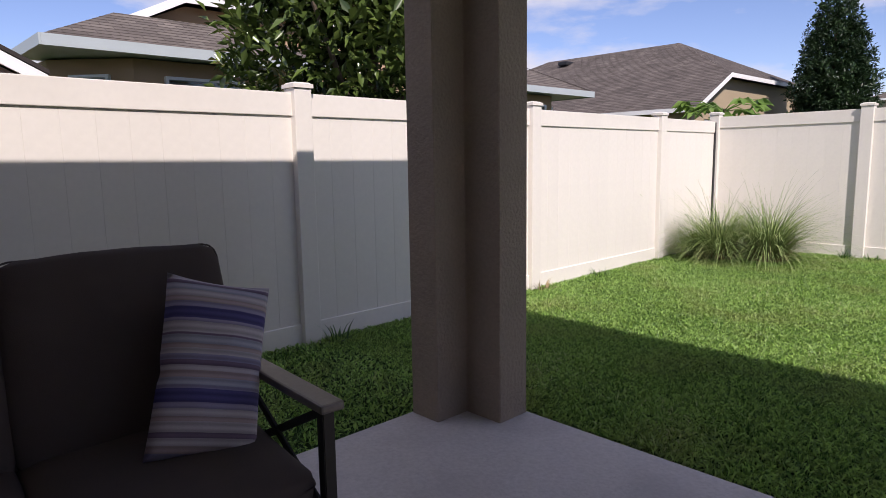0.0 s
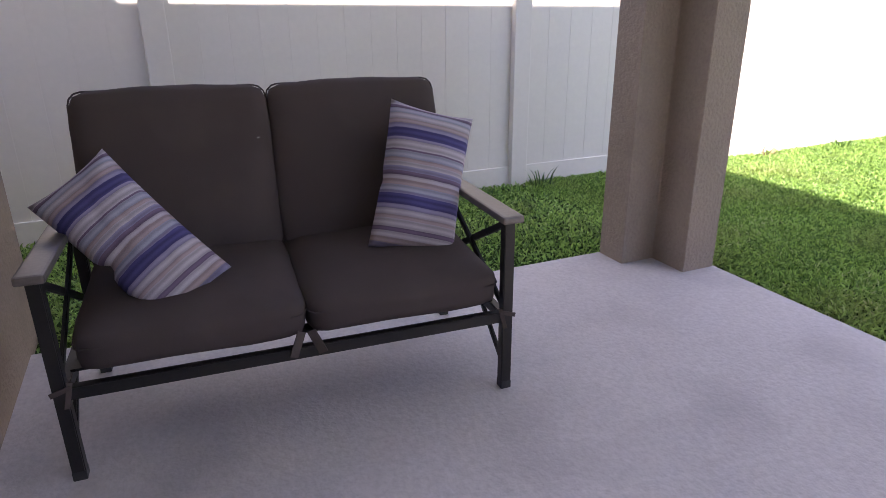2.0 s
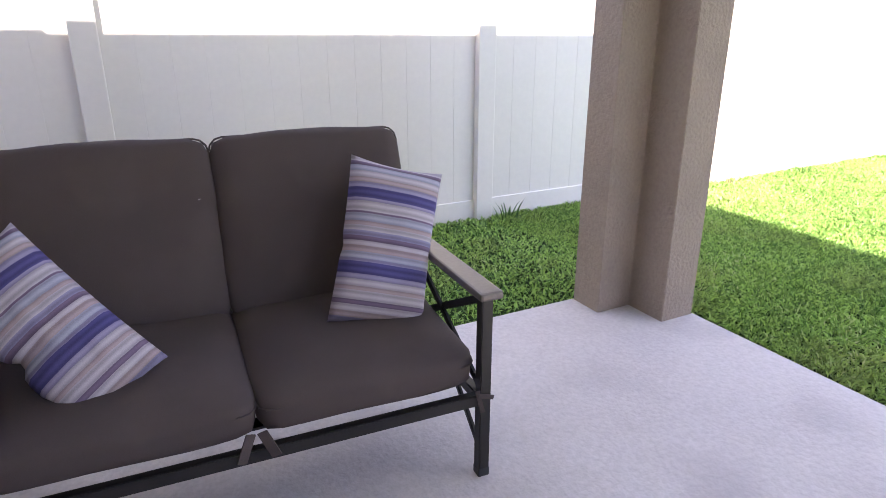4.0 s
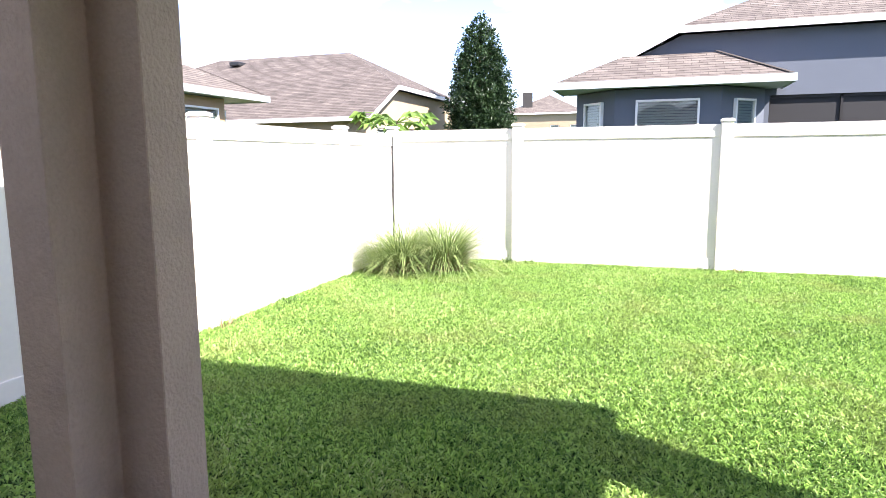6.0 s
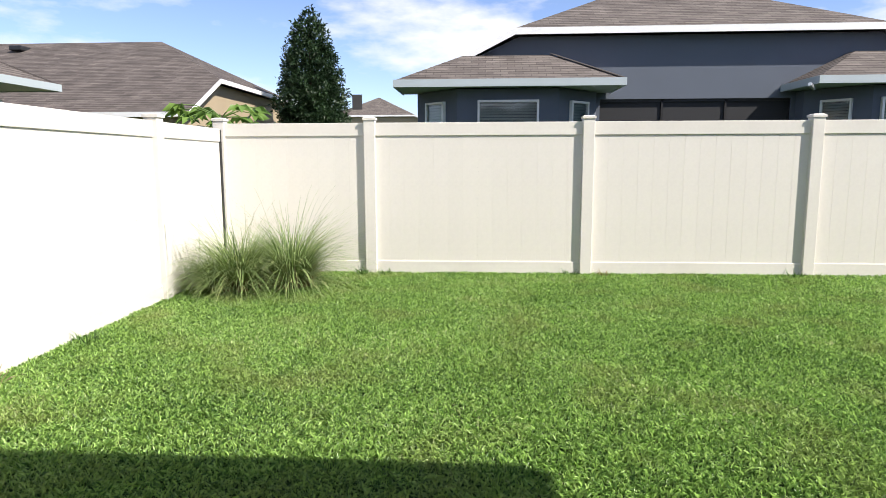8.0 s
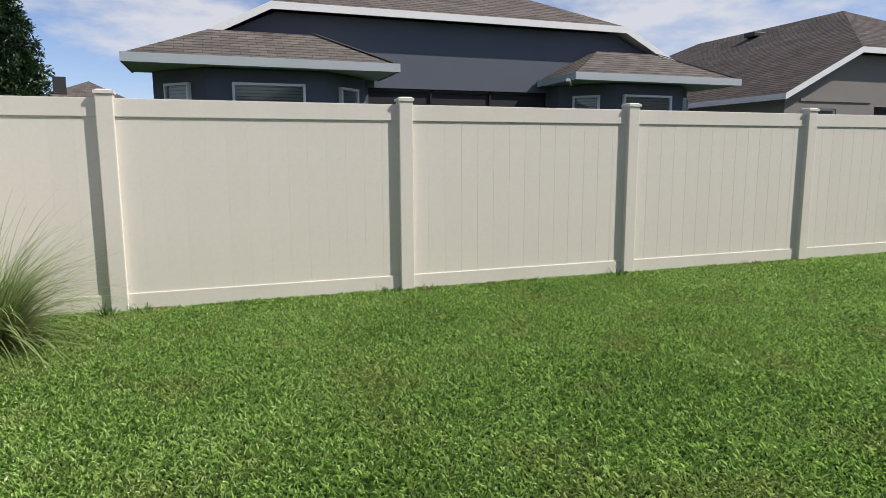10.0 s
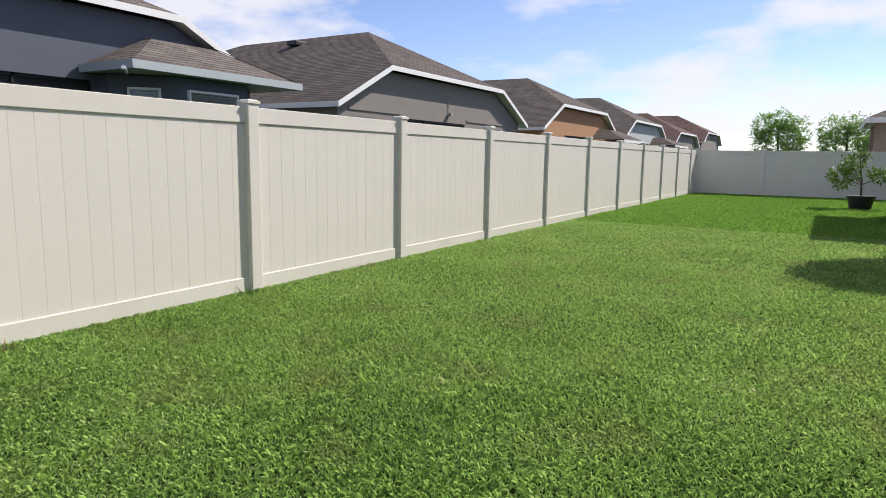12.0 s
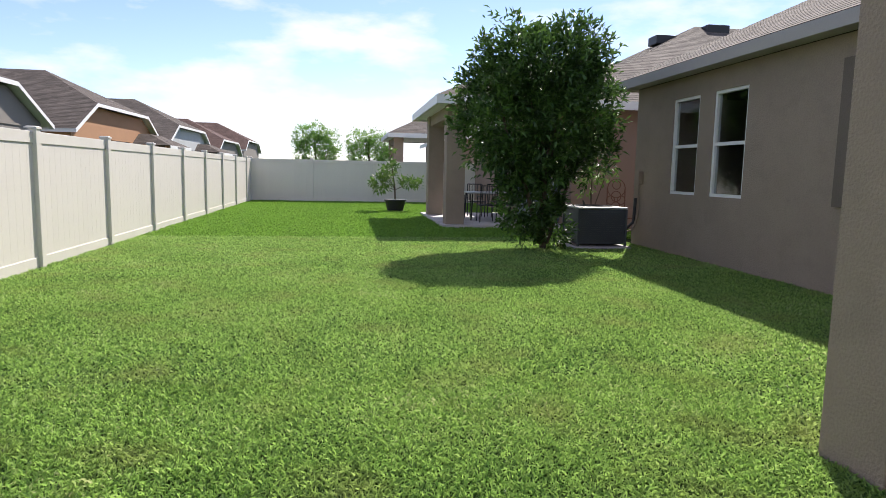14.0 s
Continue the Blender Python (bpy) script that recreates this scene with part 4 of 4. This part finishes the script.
    l.new(bp.outputs[0], b.inputs["Normal"])
    return m


STRIPES = stripe_material()


def pillow_mesh(w, h, t, seed, fold=0.0):
    """A stuffed pillow: pinched corners, seams, soft creases; y along its length."""
    bm = bmesh.new()
    nx, ny = 18, 28
    grid = {}
    for s in (1, -1):
        for i in range(nx + 1):
            for j in range(ny + 1):
                u, v = 2 * i / nx - 1, 2 * j / ny - 1
                rim = i in (0, nx) or j in (0, ny)
                if rim and s < 0:
                    grid[s, i, j] = grid[1, i, j]
                    continue
                pinch = 1 - 0.05 * (1 - abs(v)) ** 1.0 - 0.0 * abs(u)
                x = u * w / 2 * (1 - 0.06 * (1 - v * v))
                y = v * h / 2 * (1 - 0.05 * (1 - u * u))
                fat = ((1 - abs(u) ** 2.6) * (1 - abs(v) ** 3.2)) ** 0.55 if not rim else 0
                z = s * t / 2 * fat * pinch
                z += 0.010 * noise.noise(Vector((u * 1.8 + seed, v * 2.6, s))) * fat
                crease = fold * math.exp(-((v + 0.22 + 0.12 * u) / 0.085) ** 2)
                z *= 1 - 0.45 * crease * (0.5 - 0.5 * u)
                z += 0.012 * fold * noise.noise(Vector((u * 3.1, v * 7.0, seed))) * fat
                x += 0.028 * crease * max(0.0, -u)
                grid[s, i, j] = bm.verts.new((x, y, z))
    for s in (1, -1):
        for i in range(nx):
            for j in range(ny):
                q = [grid[s, i, j], grid[s, i + 1, j], grid[s, i + 1, j + 1], grid[s, i, j + 1]]
                bm.faces.new(q if s > 0 else q[::-1])
    return bm


SM = sofa.matrix_basis.copy()
for place, seed, label in ((pose(0.500, 0.375, 0.668, 68, 0, 0) @ pose(0, 0, 0, 0, 0, -17), 3.1, "striped blue and lilac throw pillow standing upright on the loveseat"), (pose(-0.455, 0.29, 0.60, 58, 0, 0) @ pose(0, 0, 0, 0, 0, 38), 8.4, "striped blue and lilac throw pillow tipped over the armrest")):
    p_ = part("throw_pillow", pillow_mesh(0.315 if seed < 5 else 0.27, 0.535, 0.15, seed, 0.25 if seed < 5 else 1.0), STRIPES, None, smooth=True)
    p_.matrix_basis = SM @ place
    tagged(p_, label, "pillow", "pillows on the loveseat")

# ---------- plants ----------
rng = np.random.default_rng(5)
for x, y, s, label in ((0.30, -1.14, 0.52, "low green tussock grass against the side fence"), (0.54, -1.10, 0.92, "tall green tussock grass with a dry brown foot"), (1.00, -0.88, 1.04, "broad green tussock grass arching over the lawn")):
    t_ = thing("ornamental_grass", (x, y, GROUND), label, "grass clump", "tussocks in the corner")
    tagged(part("blades", arching("blades", (0, 0, 0), 1000, 0.13 * s, 0.92 * s, TUSSOCK, rng, 0.0046, 6, 0.03 - x), None, t_), kind="stuff")
    tagged(part("seed_blades", arching("seed_blades", (0, 0, 0), 170, 0.16 * s, 1.02 * s, TUSSOCK, rng, 0.0022, 6, 0.03 - x, 0.55), None, t_), kind="stuff")
    tagged(part("dry_blades", arching("dry_blades", (0, 0, 0), 320, 0.2 * s, 0.38 * s, STRAW, rng, 0.004, 5, 0.03 - x), None, t_, "dry brown lower blades"), kind="stuff")
palm = thing("palm_shrub", (-1.35, -0.9, GROUND), "low palm shrub whose fronds just clear the fence", "palm")
tagged(part("fronds", arching("fronds", (0, 0, 0), 60, 0.12, 2.15, TUSSOCK, rng, 0.014, 6), None, palm), kind="stuff")
for x, y, n, s in ((0.16, -6.20, 26, 0.20), (0.14, -7.1, 30, 0.14), (0.13, -5.4, 20, 0.13), (1.60, -0.16, 40, 0.16), (1.85, -0.13, 24, 0.12), (3.95, -0.12, 26, 0.13), (4.3, -0.14, 20, 0.12), (6.4, -0.12, 24, 0.13), (8.2, -0.13, 20, 0.13), (0.14, -3.0, 24, 0.14), (0.13, -3.9, 22, 0.15)):
    w_ = part("weed_tuft", arching("weed_tuft", (0, 0, 0), n, 0.08, s * 0.85, LEAF_GREEN if n > 22 else STRAW, rng, 0.005, 4), None)
    w_.location = (x, y, GROUND)
    tagged(w_, "ragged weed tuft growing at the foot of the fence", "weed", "weeds along the fence")

def limbs(points, r0, r1, sides=7):
    bm = bmesh.new()
    n = len(points) - 1
    for i in range(n):
        tube(bm, points[i], points[i + 1], r0 + (r1 - r0) * i / n, r0 + (r1 - r0) * (i + 1) / n, sides, caps=i in (0, n - 1))
    return bm


def crown(name, shells, count, leaf, width, mat, rng, droop=0.0, tuft=9):
    """Leaves in tufts at twig ends, filling several uneven ellipsoids (centre, radii)."""
    vol = np.array([r[0] * r[1] * r[2] for _, r in shells])
    pick = rng.choice(len(shells), count // tuft, p=vol / vol.sum())
    cs = np.array([c for c, _ in shells])[pick]
    rs = np.array([r for _, r in shells])[pick]
    d = unit(rng.normal(size=(len(pick), 3)))
    rad = rng.uniform(0.3, 1.0, len(pick)) ** 0.4
    wob = 1 + 0.16 * np.sin(d[:, 0] * 7 + 3 * pick) * np.cos(d[:, 2] * 9 + d[:, 1] * 6)
    centre = cs + d * rs * (rad * wob)[:, None]
    out = unit(d + np.array([0, 0, 0.45]))
    at = np.repeat(centre, tuft, 0) + rng.normal(size=(len(pick) * tuft, 3)) * leaf * 0.38
    along = np.repeat(out, tuft, 0) * 0.8 + rng.normal(size=(len(pick) * tuft, 3)) * 0.68 - np.array([0, 0, droop])
    size = leaf * rng.uniform(0.6, 1.2, len(at))
    return leaf_mesh(name, at, along, size, width, mat, rng)


def tree(name, at, label, category, trunk_pts, branch, shells, count, leaf, width, mat, r0=0.07, group="", droop=0.0):
    t_ = thing(name, at, label, category, group)
    part("trunk", limbs(trunk_pts, r0, r0 * 0.45), BARK, t_)
    for pts, r in branch:
        part("limb", limbs(pts, r, r * 0.35, 6), BARK, t_)
    tagged(part("crown", crown("crown", shells, count, leaf, width, mat, rng, droop), None, t_), kind="stuff")
    return t_


tree("magnolia_tree", (-2.55, -3.85, GROUND), "broad dense magnolia with large glossy leaves beyond the side fence", "tree", [(0, 0, 0), (0.05, 0, 1.2), (0, 0.1, 2.4), (0.1, 0, 4.2)],
     [([(0, 0, 1.3), (0.4, -0.7, 2.2), (0.5, -1.1, 3.0)], 0.05), ([(0, 0, 1.5), (0.3, 0.8, 2.4), (0.3, 1.2, 3.3)], 0.05)],
     [((0, -0.5, 2.55), (1.15, 1.15, 1.0)), ((0.1, 0.45, 2.4), (1.1, 1.05, 1.1)), ((0, -0.1, 3.6), (1.2, 1.35, 1.1)), ((0, 0.0, 4.7), (0.9, 1.1, 0.9))], 15000, 0.19, 0.2, LEAF_GLOSS, 0.10)
tree("columnar_tree", (-3.78, 18.2, GROUND), "tall dark columnar evergreen tree behind the fences", "tree", [(0, 0, 0), (0, 0, 2.5), (0, 0, 6.4)], [],
     [((0, 0, 2.0), (1.45, 1.45, 1.5)), ((0.05, 0, 3.4), (1.40, 1.40, 1.5)), ((0, 0, 4.7), (1.14, 1.14, 1.4)), ((0, 0, 5.8), (0.78, 0.78, 1.0)), ((0, 0, 6.5), (0.36, 0.36, 0.6))], 36000, 0.16, 0.22, LEAF_DARK, 0.12)
tree("garden_tree", (13.62, -7.31, GROUND), "bushy multi-stemmed tree with dark green leaves beside the house", "tree", [(0, 0, 0), (0.06, 0.03, 0.8), (0.0, 0.1, 1.7), (0.1, 0.05, 3.4)],
     [([(0.02, 0.05, 0.1), (-0.1, 0.35, 1.0), (-0.1, 0.75, 2.0), (0, 0.9, 2.7)], 0.045), ([(0, -0.05, 0.1), (0.1, -0.4, 1.0), (0.1, -0.7, 2.2)], 0.045), ([(0, 0, 0.7), (-0.3, 0.1, 1.6), (-0.35, -0.2, 2.6)], 0.035), ([(0, 0, 1.2), (-0.3, 0.3, 1.9), (-0.5, 0.45, 2.5)], 0.025), ([(0, 0, 1.3), (-0.3, -0.1, 2.0), (-0.6, -0.3, 2.5)], 0.025)],
     [((0, 0.85, 2.25), (0.85, 0.85, 1.0)), ((0, 0.1, 2.1), (1.0, 0.95, 1.1)), ((0, -0.5, 2.4), (0.9, 0.72, 0.95)), ((0, 0.2, 3.05), (0.9, 1.15, 0.75)), ((0.05, -0.3, 3.38), (0.62, 0.8, 0.52)), ((0.05, -0.40, 3.8), (0.22, 0.26, 0.38)), ((0.1, 0.7, 3.55), (0.22, 0.22, 0.5)), ((0.1, 1.15, 3.2), (0.22, 0.2, 0.5)), ((-0.15, 0.30, 1.0), (0.55, 0.6, 0.7)), ((0, -0.85, 1.75), (0.45, 0.4, 0.6)), ((-0.25, 0.45, 0.75), (0.45, 0.45, 0.65)), ((-0.1, -0.1, 0.45), (0.4, 0.4, 0.42)), ((0, -0.7, 3.75), (0.18, 0.18, 0.32)), ((0, 0.35, 3.7), (0.16, 0.16, 0.36)), ((0, -1.05, 3.0), (0.22, 0.22, 0.4)), ((0, 1.45, 2.75), (0.18, 0.2, 0.4)), ((0, -1.05, 2.1), (0.2, 0.2, 0.35)), ((0, 0.95, 3.7), (0.14, 0.14, 0.35))], 24000, 0.135, 0.19, LEAF_GREEN, 0.065)

papaya = thing("papaya_plant", (-1.7, 4.0, GROUND), "papaya plant with large lobed leaves behind the fence", "plant")
part("trunk", limbs([(0, 0, 0), (0, 0, 1.1), (0.05, 0, 2.1)], 0.06, 0.04), BARK, papaya)
for k in range(13):
    a = k * 2.4
    tip_ = Vector((0.62 * math.cos(a), 0.62 * math.sin(a), 2.12 + 0.14 * math.sin(k * 1.7)))
    part("leaf_stalk", limbs([(0.05, 0, 2.05), tip_ * 0.6 + Vector((0, 0, 0.9)), tip_], 0.012, 0.007, 5), LEAF_BRIGHT, papaya)
    turns = [a + (j - 3) * 0.55 for j in range(7)]
    part("leaf", leaf_mesh("leaf", np.array([tip_] * 7), np.array([(math.cos(b_), math.sin(b_), -0.35) for b_ in turns]), 0.30 * rng.uniform(0.8, 1.2, 7), 0.22, LEAF_BRIGHT, rng), None, papaya)

pot = thing("potted_tree", (23.95, -5.45, GROUND), "small citrus tree in a black nursery pot on the lawn", "potted plant")
bm = bmesh.new()
bmesh.ops.create_cone(bm, cap_ends=True, segments=20, radius1=0.26, radius2=0.34, depth=0.36)
bmesh.ops.translate(bm, verts=bm.verts, vec=(0, 0, 0.18))
part("pot", bm, BLACK, pot, "black plastic nursery pot")
bm = bmesh.new()
bmesh.ops.create_cone(bm, cap_ends=True, segments=20, radius1=0.365, radius2=0.365, depth=0.05)
bmesh.ops.translate(bm, verts=bm.verts, vec=(0, 0, 0.365))
part("rim", bm, BLACK, pot)
part("trunk", limbs([(0, 0, 0.3), (0.03, 0.02, 0.8), (0, 0.1, 1.3), (0.02, 0.15, 1.85)], 0.03, 0.012), BARK, pot)
for d_ in ((0.1, 0.5, 0.9), (0, -0.5, 0.95), (-0.2, 0.35, 1.2)):
    part("limb", limbs([(0.02, 0.02, 0.7), (d_[0] * 0.6, d_[1] * 0.6, d_[2] - 0.1), d_], 0.014, 0.006, 5), BARK, pot)
tagged(part("crown", crown("crown", [((0, 0.5, 0.95), (0.3, 0.32, 0.28)), ((0, -0.5, 0.95), (0.25, 0.38, 0.14)), ((0, 0.2, 1.35), (0.25, 0.3, 0.25)), ((0, 0.15, 1.8), (0.12, 0.12, 0.2))], 900, 0.15, 0.2, LEAF_BRIGHT, rng), None, pot), kind="stuff")

for x, y, h, w, label in ((48, -1.76, 4.5, 1.9, "light green feathery tree beyond the far fence"), (49, -5.45, 4.3, 2.0, "green feathery tree beyond the far fence")):
    tree("feathery_tree", (x, y, GROUND), label, "tree", [(0, 0, 0), (0.1, 0, 1.5), (0, 0.1, h * 0.8)], [([(0, 0, 1.2), (0.3, 0.7, 2.2), (0.3, 1.0, h * 0.7)], 0.05), ([(0, 0, 1.2), (-0.3, -0.7, 2.2), (-0.3, -1.0, h * 0.65)], 0.05)],
         [((0, 0, h * 0.55), (w * 0.6, w * 0.8, h * 0.3)), ((0, w * 0.4, h * 0.75), (w * 0.4, w * 0.45, h * 0.22)), ((0, -w * 0.4, h * 0.68), (w * 0.4, w * 0.45, h * 0.25)), ((0, 0, h * 0.88), (w * 0.3, w * 0.3, h * 0.12))], 7500, 0.20, 0.14, LEAF_AIRY, 0.10, "trees beyond the far fence", 0.5)

# ---------- air conditioner and small things by the house ----------
COND = material("grey_metal_casing", (0.075, 0.08, 0.09), 0.5, metal=0.2, vary=0.15, bump=0.05)
GALV = material("galvanised_top", (0.42, 0.43, 0.43), 0.45, metal=0.4, vary=0.1, bump=0.05)
IRON = material("rusty_iron", (0.16, 0.075, 0.05), 0.8, vary=0.3, fine=80, bump=0.3)
pad = structure("equipment_pad", solid((13.55, -8.93, 0.0, 14.53, -7.88, 0.10), bevel=0.008), CONCRETE, "small concrete pad under the air conditioner", "pad")
ac = thing("air_conditioner", (14.04, -8.405, 0.10), "dark grey outdoor air conditioner on a concrete pad beside the house", "air conditioner")
part("casing", solid((-0.40, -0.44, 0.04, 0.40, 0.44, 0.66), bevel=0.02), COND, ac)
for k in range(14):
    z = 0.09 + k * 0.038
    part("louvre", solid((-0.412, -0.41, z, -0.402, 0.41, z + 0.022)), COND, ac)
for sx in (-1, 1):
    for sy in (-1, 1):
        part("corner_post", solid((sx * 0.405 - 0.02, sy * 0.445 - 0.02, 0.0, sx * 0.405 + 0.02, sy * 0.445 + 0.02, 0.67), bevel=0.006), COND, ac)
part("top_panel", solid((-0.43, -0.47, 0.665, 0.43, 0.47, 0.70), bevel=0.012), GALV, ac, "pale galvanised top")
bm = bmesh.new()
for k in range(7):
    rr = 0.06 + k * 0.05
    for i in range(20):
        a0, a1 = i * math.pi / 10, (i + 1) * math.pi / 10
        tube(bm, (rr * math.cos(a0), rr * math.sin(a0), 0.712), (rr * math.cos(a1), rr * math.sin(a1), 0.712), 0.004, sides=4, caps=False)
part("fan_grille", bm, STEEL, ac)
part("valve", limbs([(-0.1, 0.25, 0.70), (-0.1, 0.25, 0.77), (-0.13, 0.28, 0.80)], 0.02, 0.015), BLACK, ac)
box_ = thing("disconnect_box", (14.16, HOUSE_Y + 0.002, 1.22), "taupe electrical disconnect box on the wall", "electrical box")
part("casing", solid((-0.09, 0, 0, 0.09, 0.09, 0.24), bevel=0.008), STUCCO, box_)
part("conduit", limbs([(0, 0.04, 0.0), (0, 0.04, -0.6), (-0.02, 0.12, -0.85), (-0.1, 0.35, -0.92)], 0.016, 0.016), STUCCO, box_)
line_ = part("refrigerant_line", limbs([(14.28, HOUSE_Y + 0.03, 0.95), (14.26, HOUSE_Y + 0.06, 0.5), (14.24, -9.12, 0.36), (14.22, -8.87, 0.34)], 0.03, 0.026, 8), BLACK)
tagged(line_, "black insulated pipe running from the wall to the air conditioner", "pipe")
chair = thing("iron_garden_chair", (15.5, -9.55, GROUND), "rusty wrought-iron garden chair beside the stucco wall", "chair")
for sx in (-0.2, 0.2):
    part("leg", limbs([(-0.2, sx, 0), (-0.2, sx, 0.44)], 0.012, 0.012), IRON, chair)
    part("leg", limbs([(0.2, sx, 0), (0.2, sx, 0.44), (0.24, sx, 1.05)], 0.012, 0.012), IRON, chair)
part("seat", solid((-0.22, -0.22, 0.43, 0.22, 0.22, 0.455), bevel=0.008), IRON, chair)
bm = bmesh.new()
for cy, cz, r in ((0, 1.05, 0.2), (0, 0.88, 0.11), (-0.12, 0.8, 0.09), (0.12, 0.8, 0.09), (0, 1.12, 0.09), (0, 0.66, 0.1)):
    for i in range(14):
        a0, a1 = i * math.pi / 7, (i + 1) * math.pi / 7
        tube(bm, (0.23, cy + r * math.cos(a0), cz + r * math.sin(a0)), (0.23, cy + r * math.cos(a1), cz + r * math.sin(a1)), 0.01, sides=5, caps=False)
part("backrest", bm, IRON, chair, "scrolled iron backrest")
tree("sapling", (15.0, -8.75, GROUND), "thin young shrub with sparse yellow-green leaves by the wall", "shrub", [(0, 0, 0), (0, 0.05, 1.0), (0.05, 0, 1.9)], [([(0, 0, 0.6), (0, -0.2, 1.2), (0, -0.3, 1.6)], 0.012)],
     [((0, 0.0, 1.8), (0.22, 0.25, 0.4)), ((0, -0.3, 1.4), (0.15, 0.18, 0.3)), ((0, 0.1, 1.2), (0.2, 0.25, 0.3))], 380, 0.11, 0.2, LEAF_BRIGHT, 0.02)

# neighbour's patio things
table = thing("patio_table", (19.7, -7.75, GROUND + 0.075), "dark metal patio table with pale top on the next patio", "table")
part("tabletop", solid((-0.55, -0.75, 0.70, 0.55, 0.75, 0.735), bevel=0.012), GALV, table)
for sx in (-0.48, 0.48):
    for sy in (-0.66, 0.66):
        part("leg", limbs([(sx, sy, 0), (sx * 0.95, sy * 0.95, 0.70)], 0.022, 0.022), BLACK, table)


def patio_chair(at, turn):
    ch = thing("patio_chair", at, "black metal patio chair drawn up to the table", "chair", "chairs round the patio table", turn=turn)
    part("seat", solid((-0.23, -0.22, 0.42, 0.23, 0.22, 0.45), bevel=0.01), BLACK, ch)
    for sx in (-0.21, 0.21):
        part("leg", limbs([(sx, -0.2, 0), (sx, -0.2, 0.64)], 0.013, 0.013), BLACK, ch)
        part("leg", limbs([(sx, 0.2, 0), (sx, 0.2, 0.45), (sx, 0.27, 0.92)], 0.013, 0.013), BLACK, ch)
        part("armrest", solid((sx - 0.02, -0.22, 0.64, sx + 0.02, 0.24, 0.66)), BLACK, ch)
    for k in range(5):
        x = -0.16 + k * 0.08
        part("back_slat", limbs([(x, 0.2, 0.46), (x, 0.265, 0.9)], 0.008, 0.008, 5), BLACK, ch)
    part("back_rail", limbs([(-0.21, 0.27, 0.92), (0.21, 0.27, 0.92)], 0.014, 0.014), BLACK, ch)
    return ch


first = patio_chair((18.75, -7.4, GROUND + 0.075), 90)
for x, y, r in ((18.8, -8.15, 95), (19.7, -6.75, 0), (20.6, -7.5, -90), (20.6, -8.1, -85)):
    copy_thing(first, pose(x, y, GROUND + 0.075, 0, 0, r))
COVER = material("grill_cover", (0.20, 0.24, 0.29), 0.7, vary=0.15, fine=20, coarse=4, bump=0.5, depth=0.02)
grill = thing("covered_grill", (18.9, -8.85, GROUND + 0.075), "barbecue grill under a blue-grey fabric cover on the patio", "grill")
bm = cushion(0.75, 1.15, 1.1, r=0.18, puff=0.03)
bmesh.ops.translate(bm, verts=bm.verts, vec=(0, 0, 0.57))
part("cover", bm, COVER, grill, smooth=True)

# ---------- lawn ----------


def lawn(x0, x1, y0, y1, density, height, width, skip=(), seed=1, mat=None, label="mown green St Augustine grass in full sun"):
    r = np.random.default_rng(seed)
    n = int((x1 - x0) * (y1 - y0) * density)
    xy = r.uniform((x0, y0), (x1, y1), (n, 2))
    keep = np.ones(n, bool)
    for a, b, c, d in skip:
        keep &= ~((xy[:, 0] > a) & (xy[:, 0] < b) & (xy[:, 1] > c) & (xy[:, 1] < d))
    xy = xy[keep]
    lump = 0.5 + 0.5 * np.sin(xy[:, 0] * 5.1 + 2 * np.sin(xy[:, 1] * 3.3)) * np.cos(xy[:, 1] * 4.7 + 1.5 * np.sin(xy[:, 0] * 2.9))
    h = height * r.uniform(0.5, 1.3, len(xy)) * (0.85 + 0.25 * lump)
    l = np.clip(r.normal(0.66, 0.22, len(xy)), 0.08, 0.97)
    me = blades("lawn_grass", xy, GROUND - 0.004, h, width * r.uniform(0.6, 1.4, len(xy)), l, mat or LAWN, r)
    return tagged(new("lawn_grass", me), label, "grass", "", "stuff")


HOLES = [(1.445, 5.435, -9.34, -6.265), (4.95, 5.37, -6.6, -6.11), (1.2, 14.4, -30, HOUSE_Y), (1.47, 1.89, -6.7, -6.29), (13.53, 14.55, -8.95, -7.86), (17.6, 22.5, -12, -6.16), (-0.01, 0.012, -20, 0.0)]
lawn(0.0, 6.6, -6.27, 0.0, 12000, 0.042, 0.0066, HOLES, 1)
lawn(0.0, 1.49, -13.0, -6.27, 5000, 0.042, 0.0115, HOLES, 2)
lawn(5.4, 6.6, -9.34, -6.27, 5500, 0.042, 0.0110, HOLES, 3)
lawn(6.6, 10.5, -9.34, 0.0, 6800, 0.043, 0.0092, HOLES, 6)
lawn(10.5, 15.4, -9.34, 0.0, 3700, 0.046, 0.0135, HOLES, 4)
lawn(15.4, 30.0, -12.0, 0.0, 1300, 0.06, 0.028, HOLES, 5, LAWN_NEXT, "taller bright green grass of the next lawn")
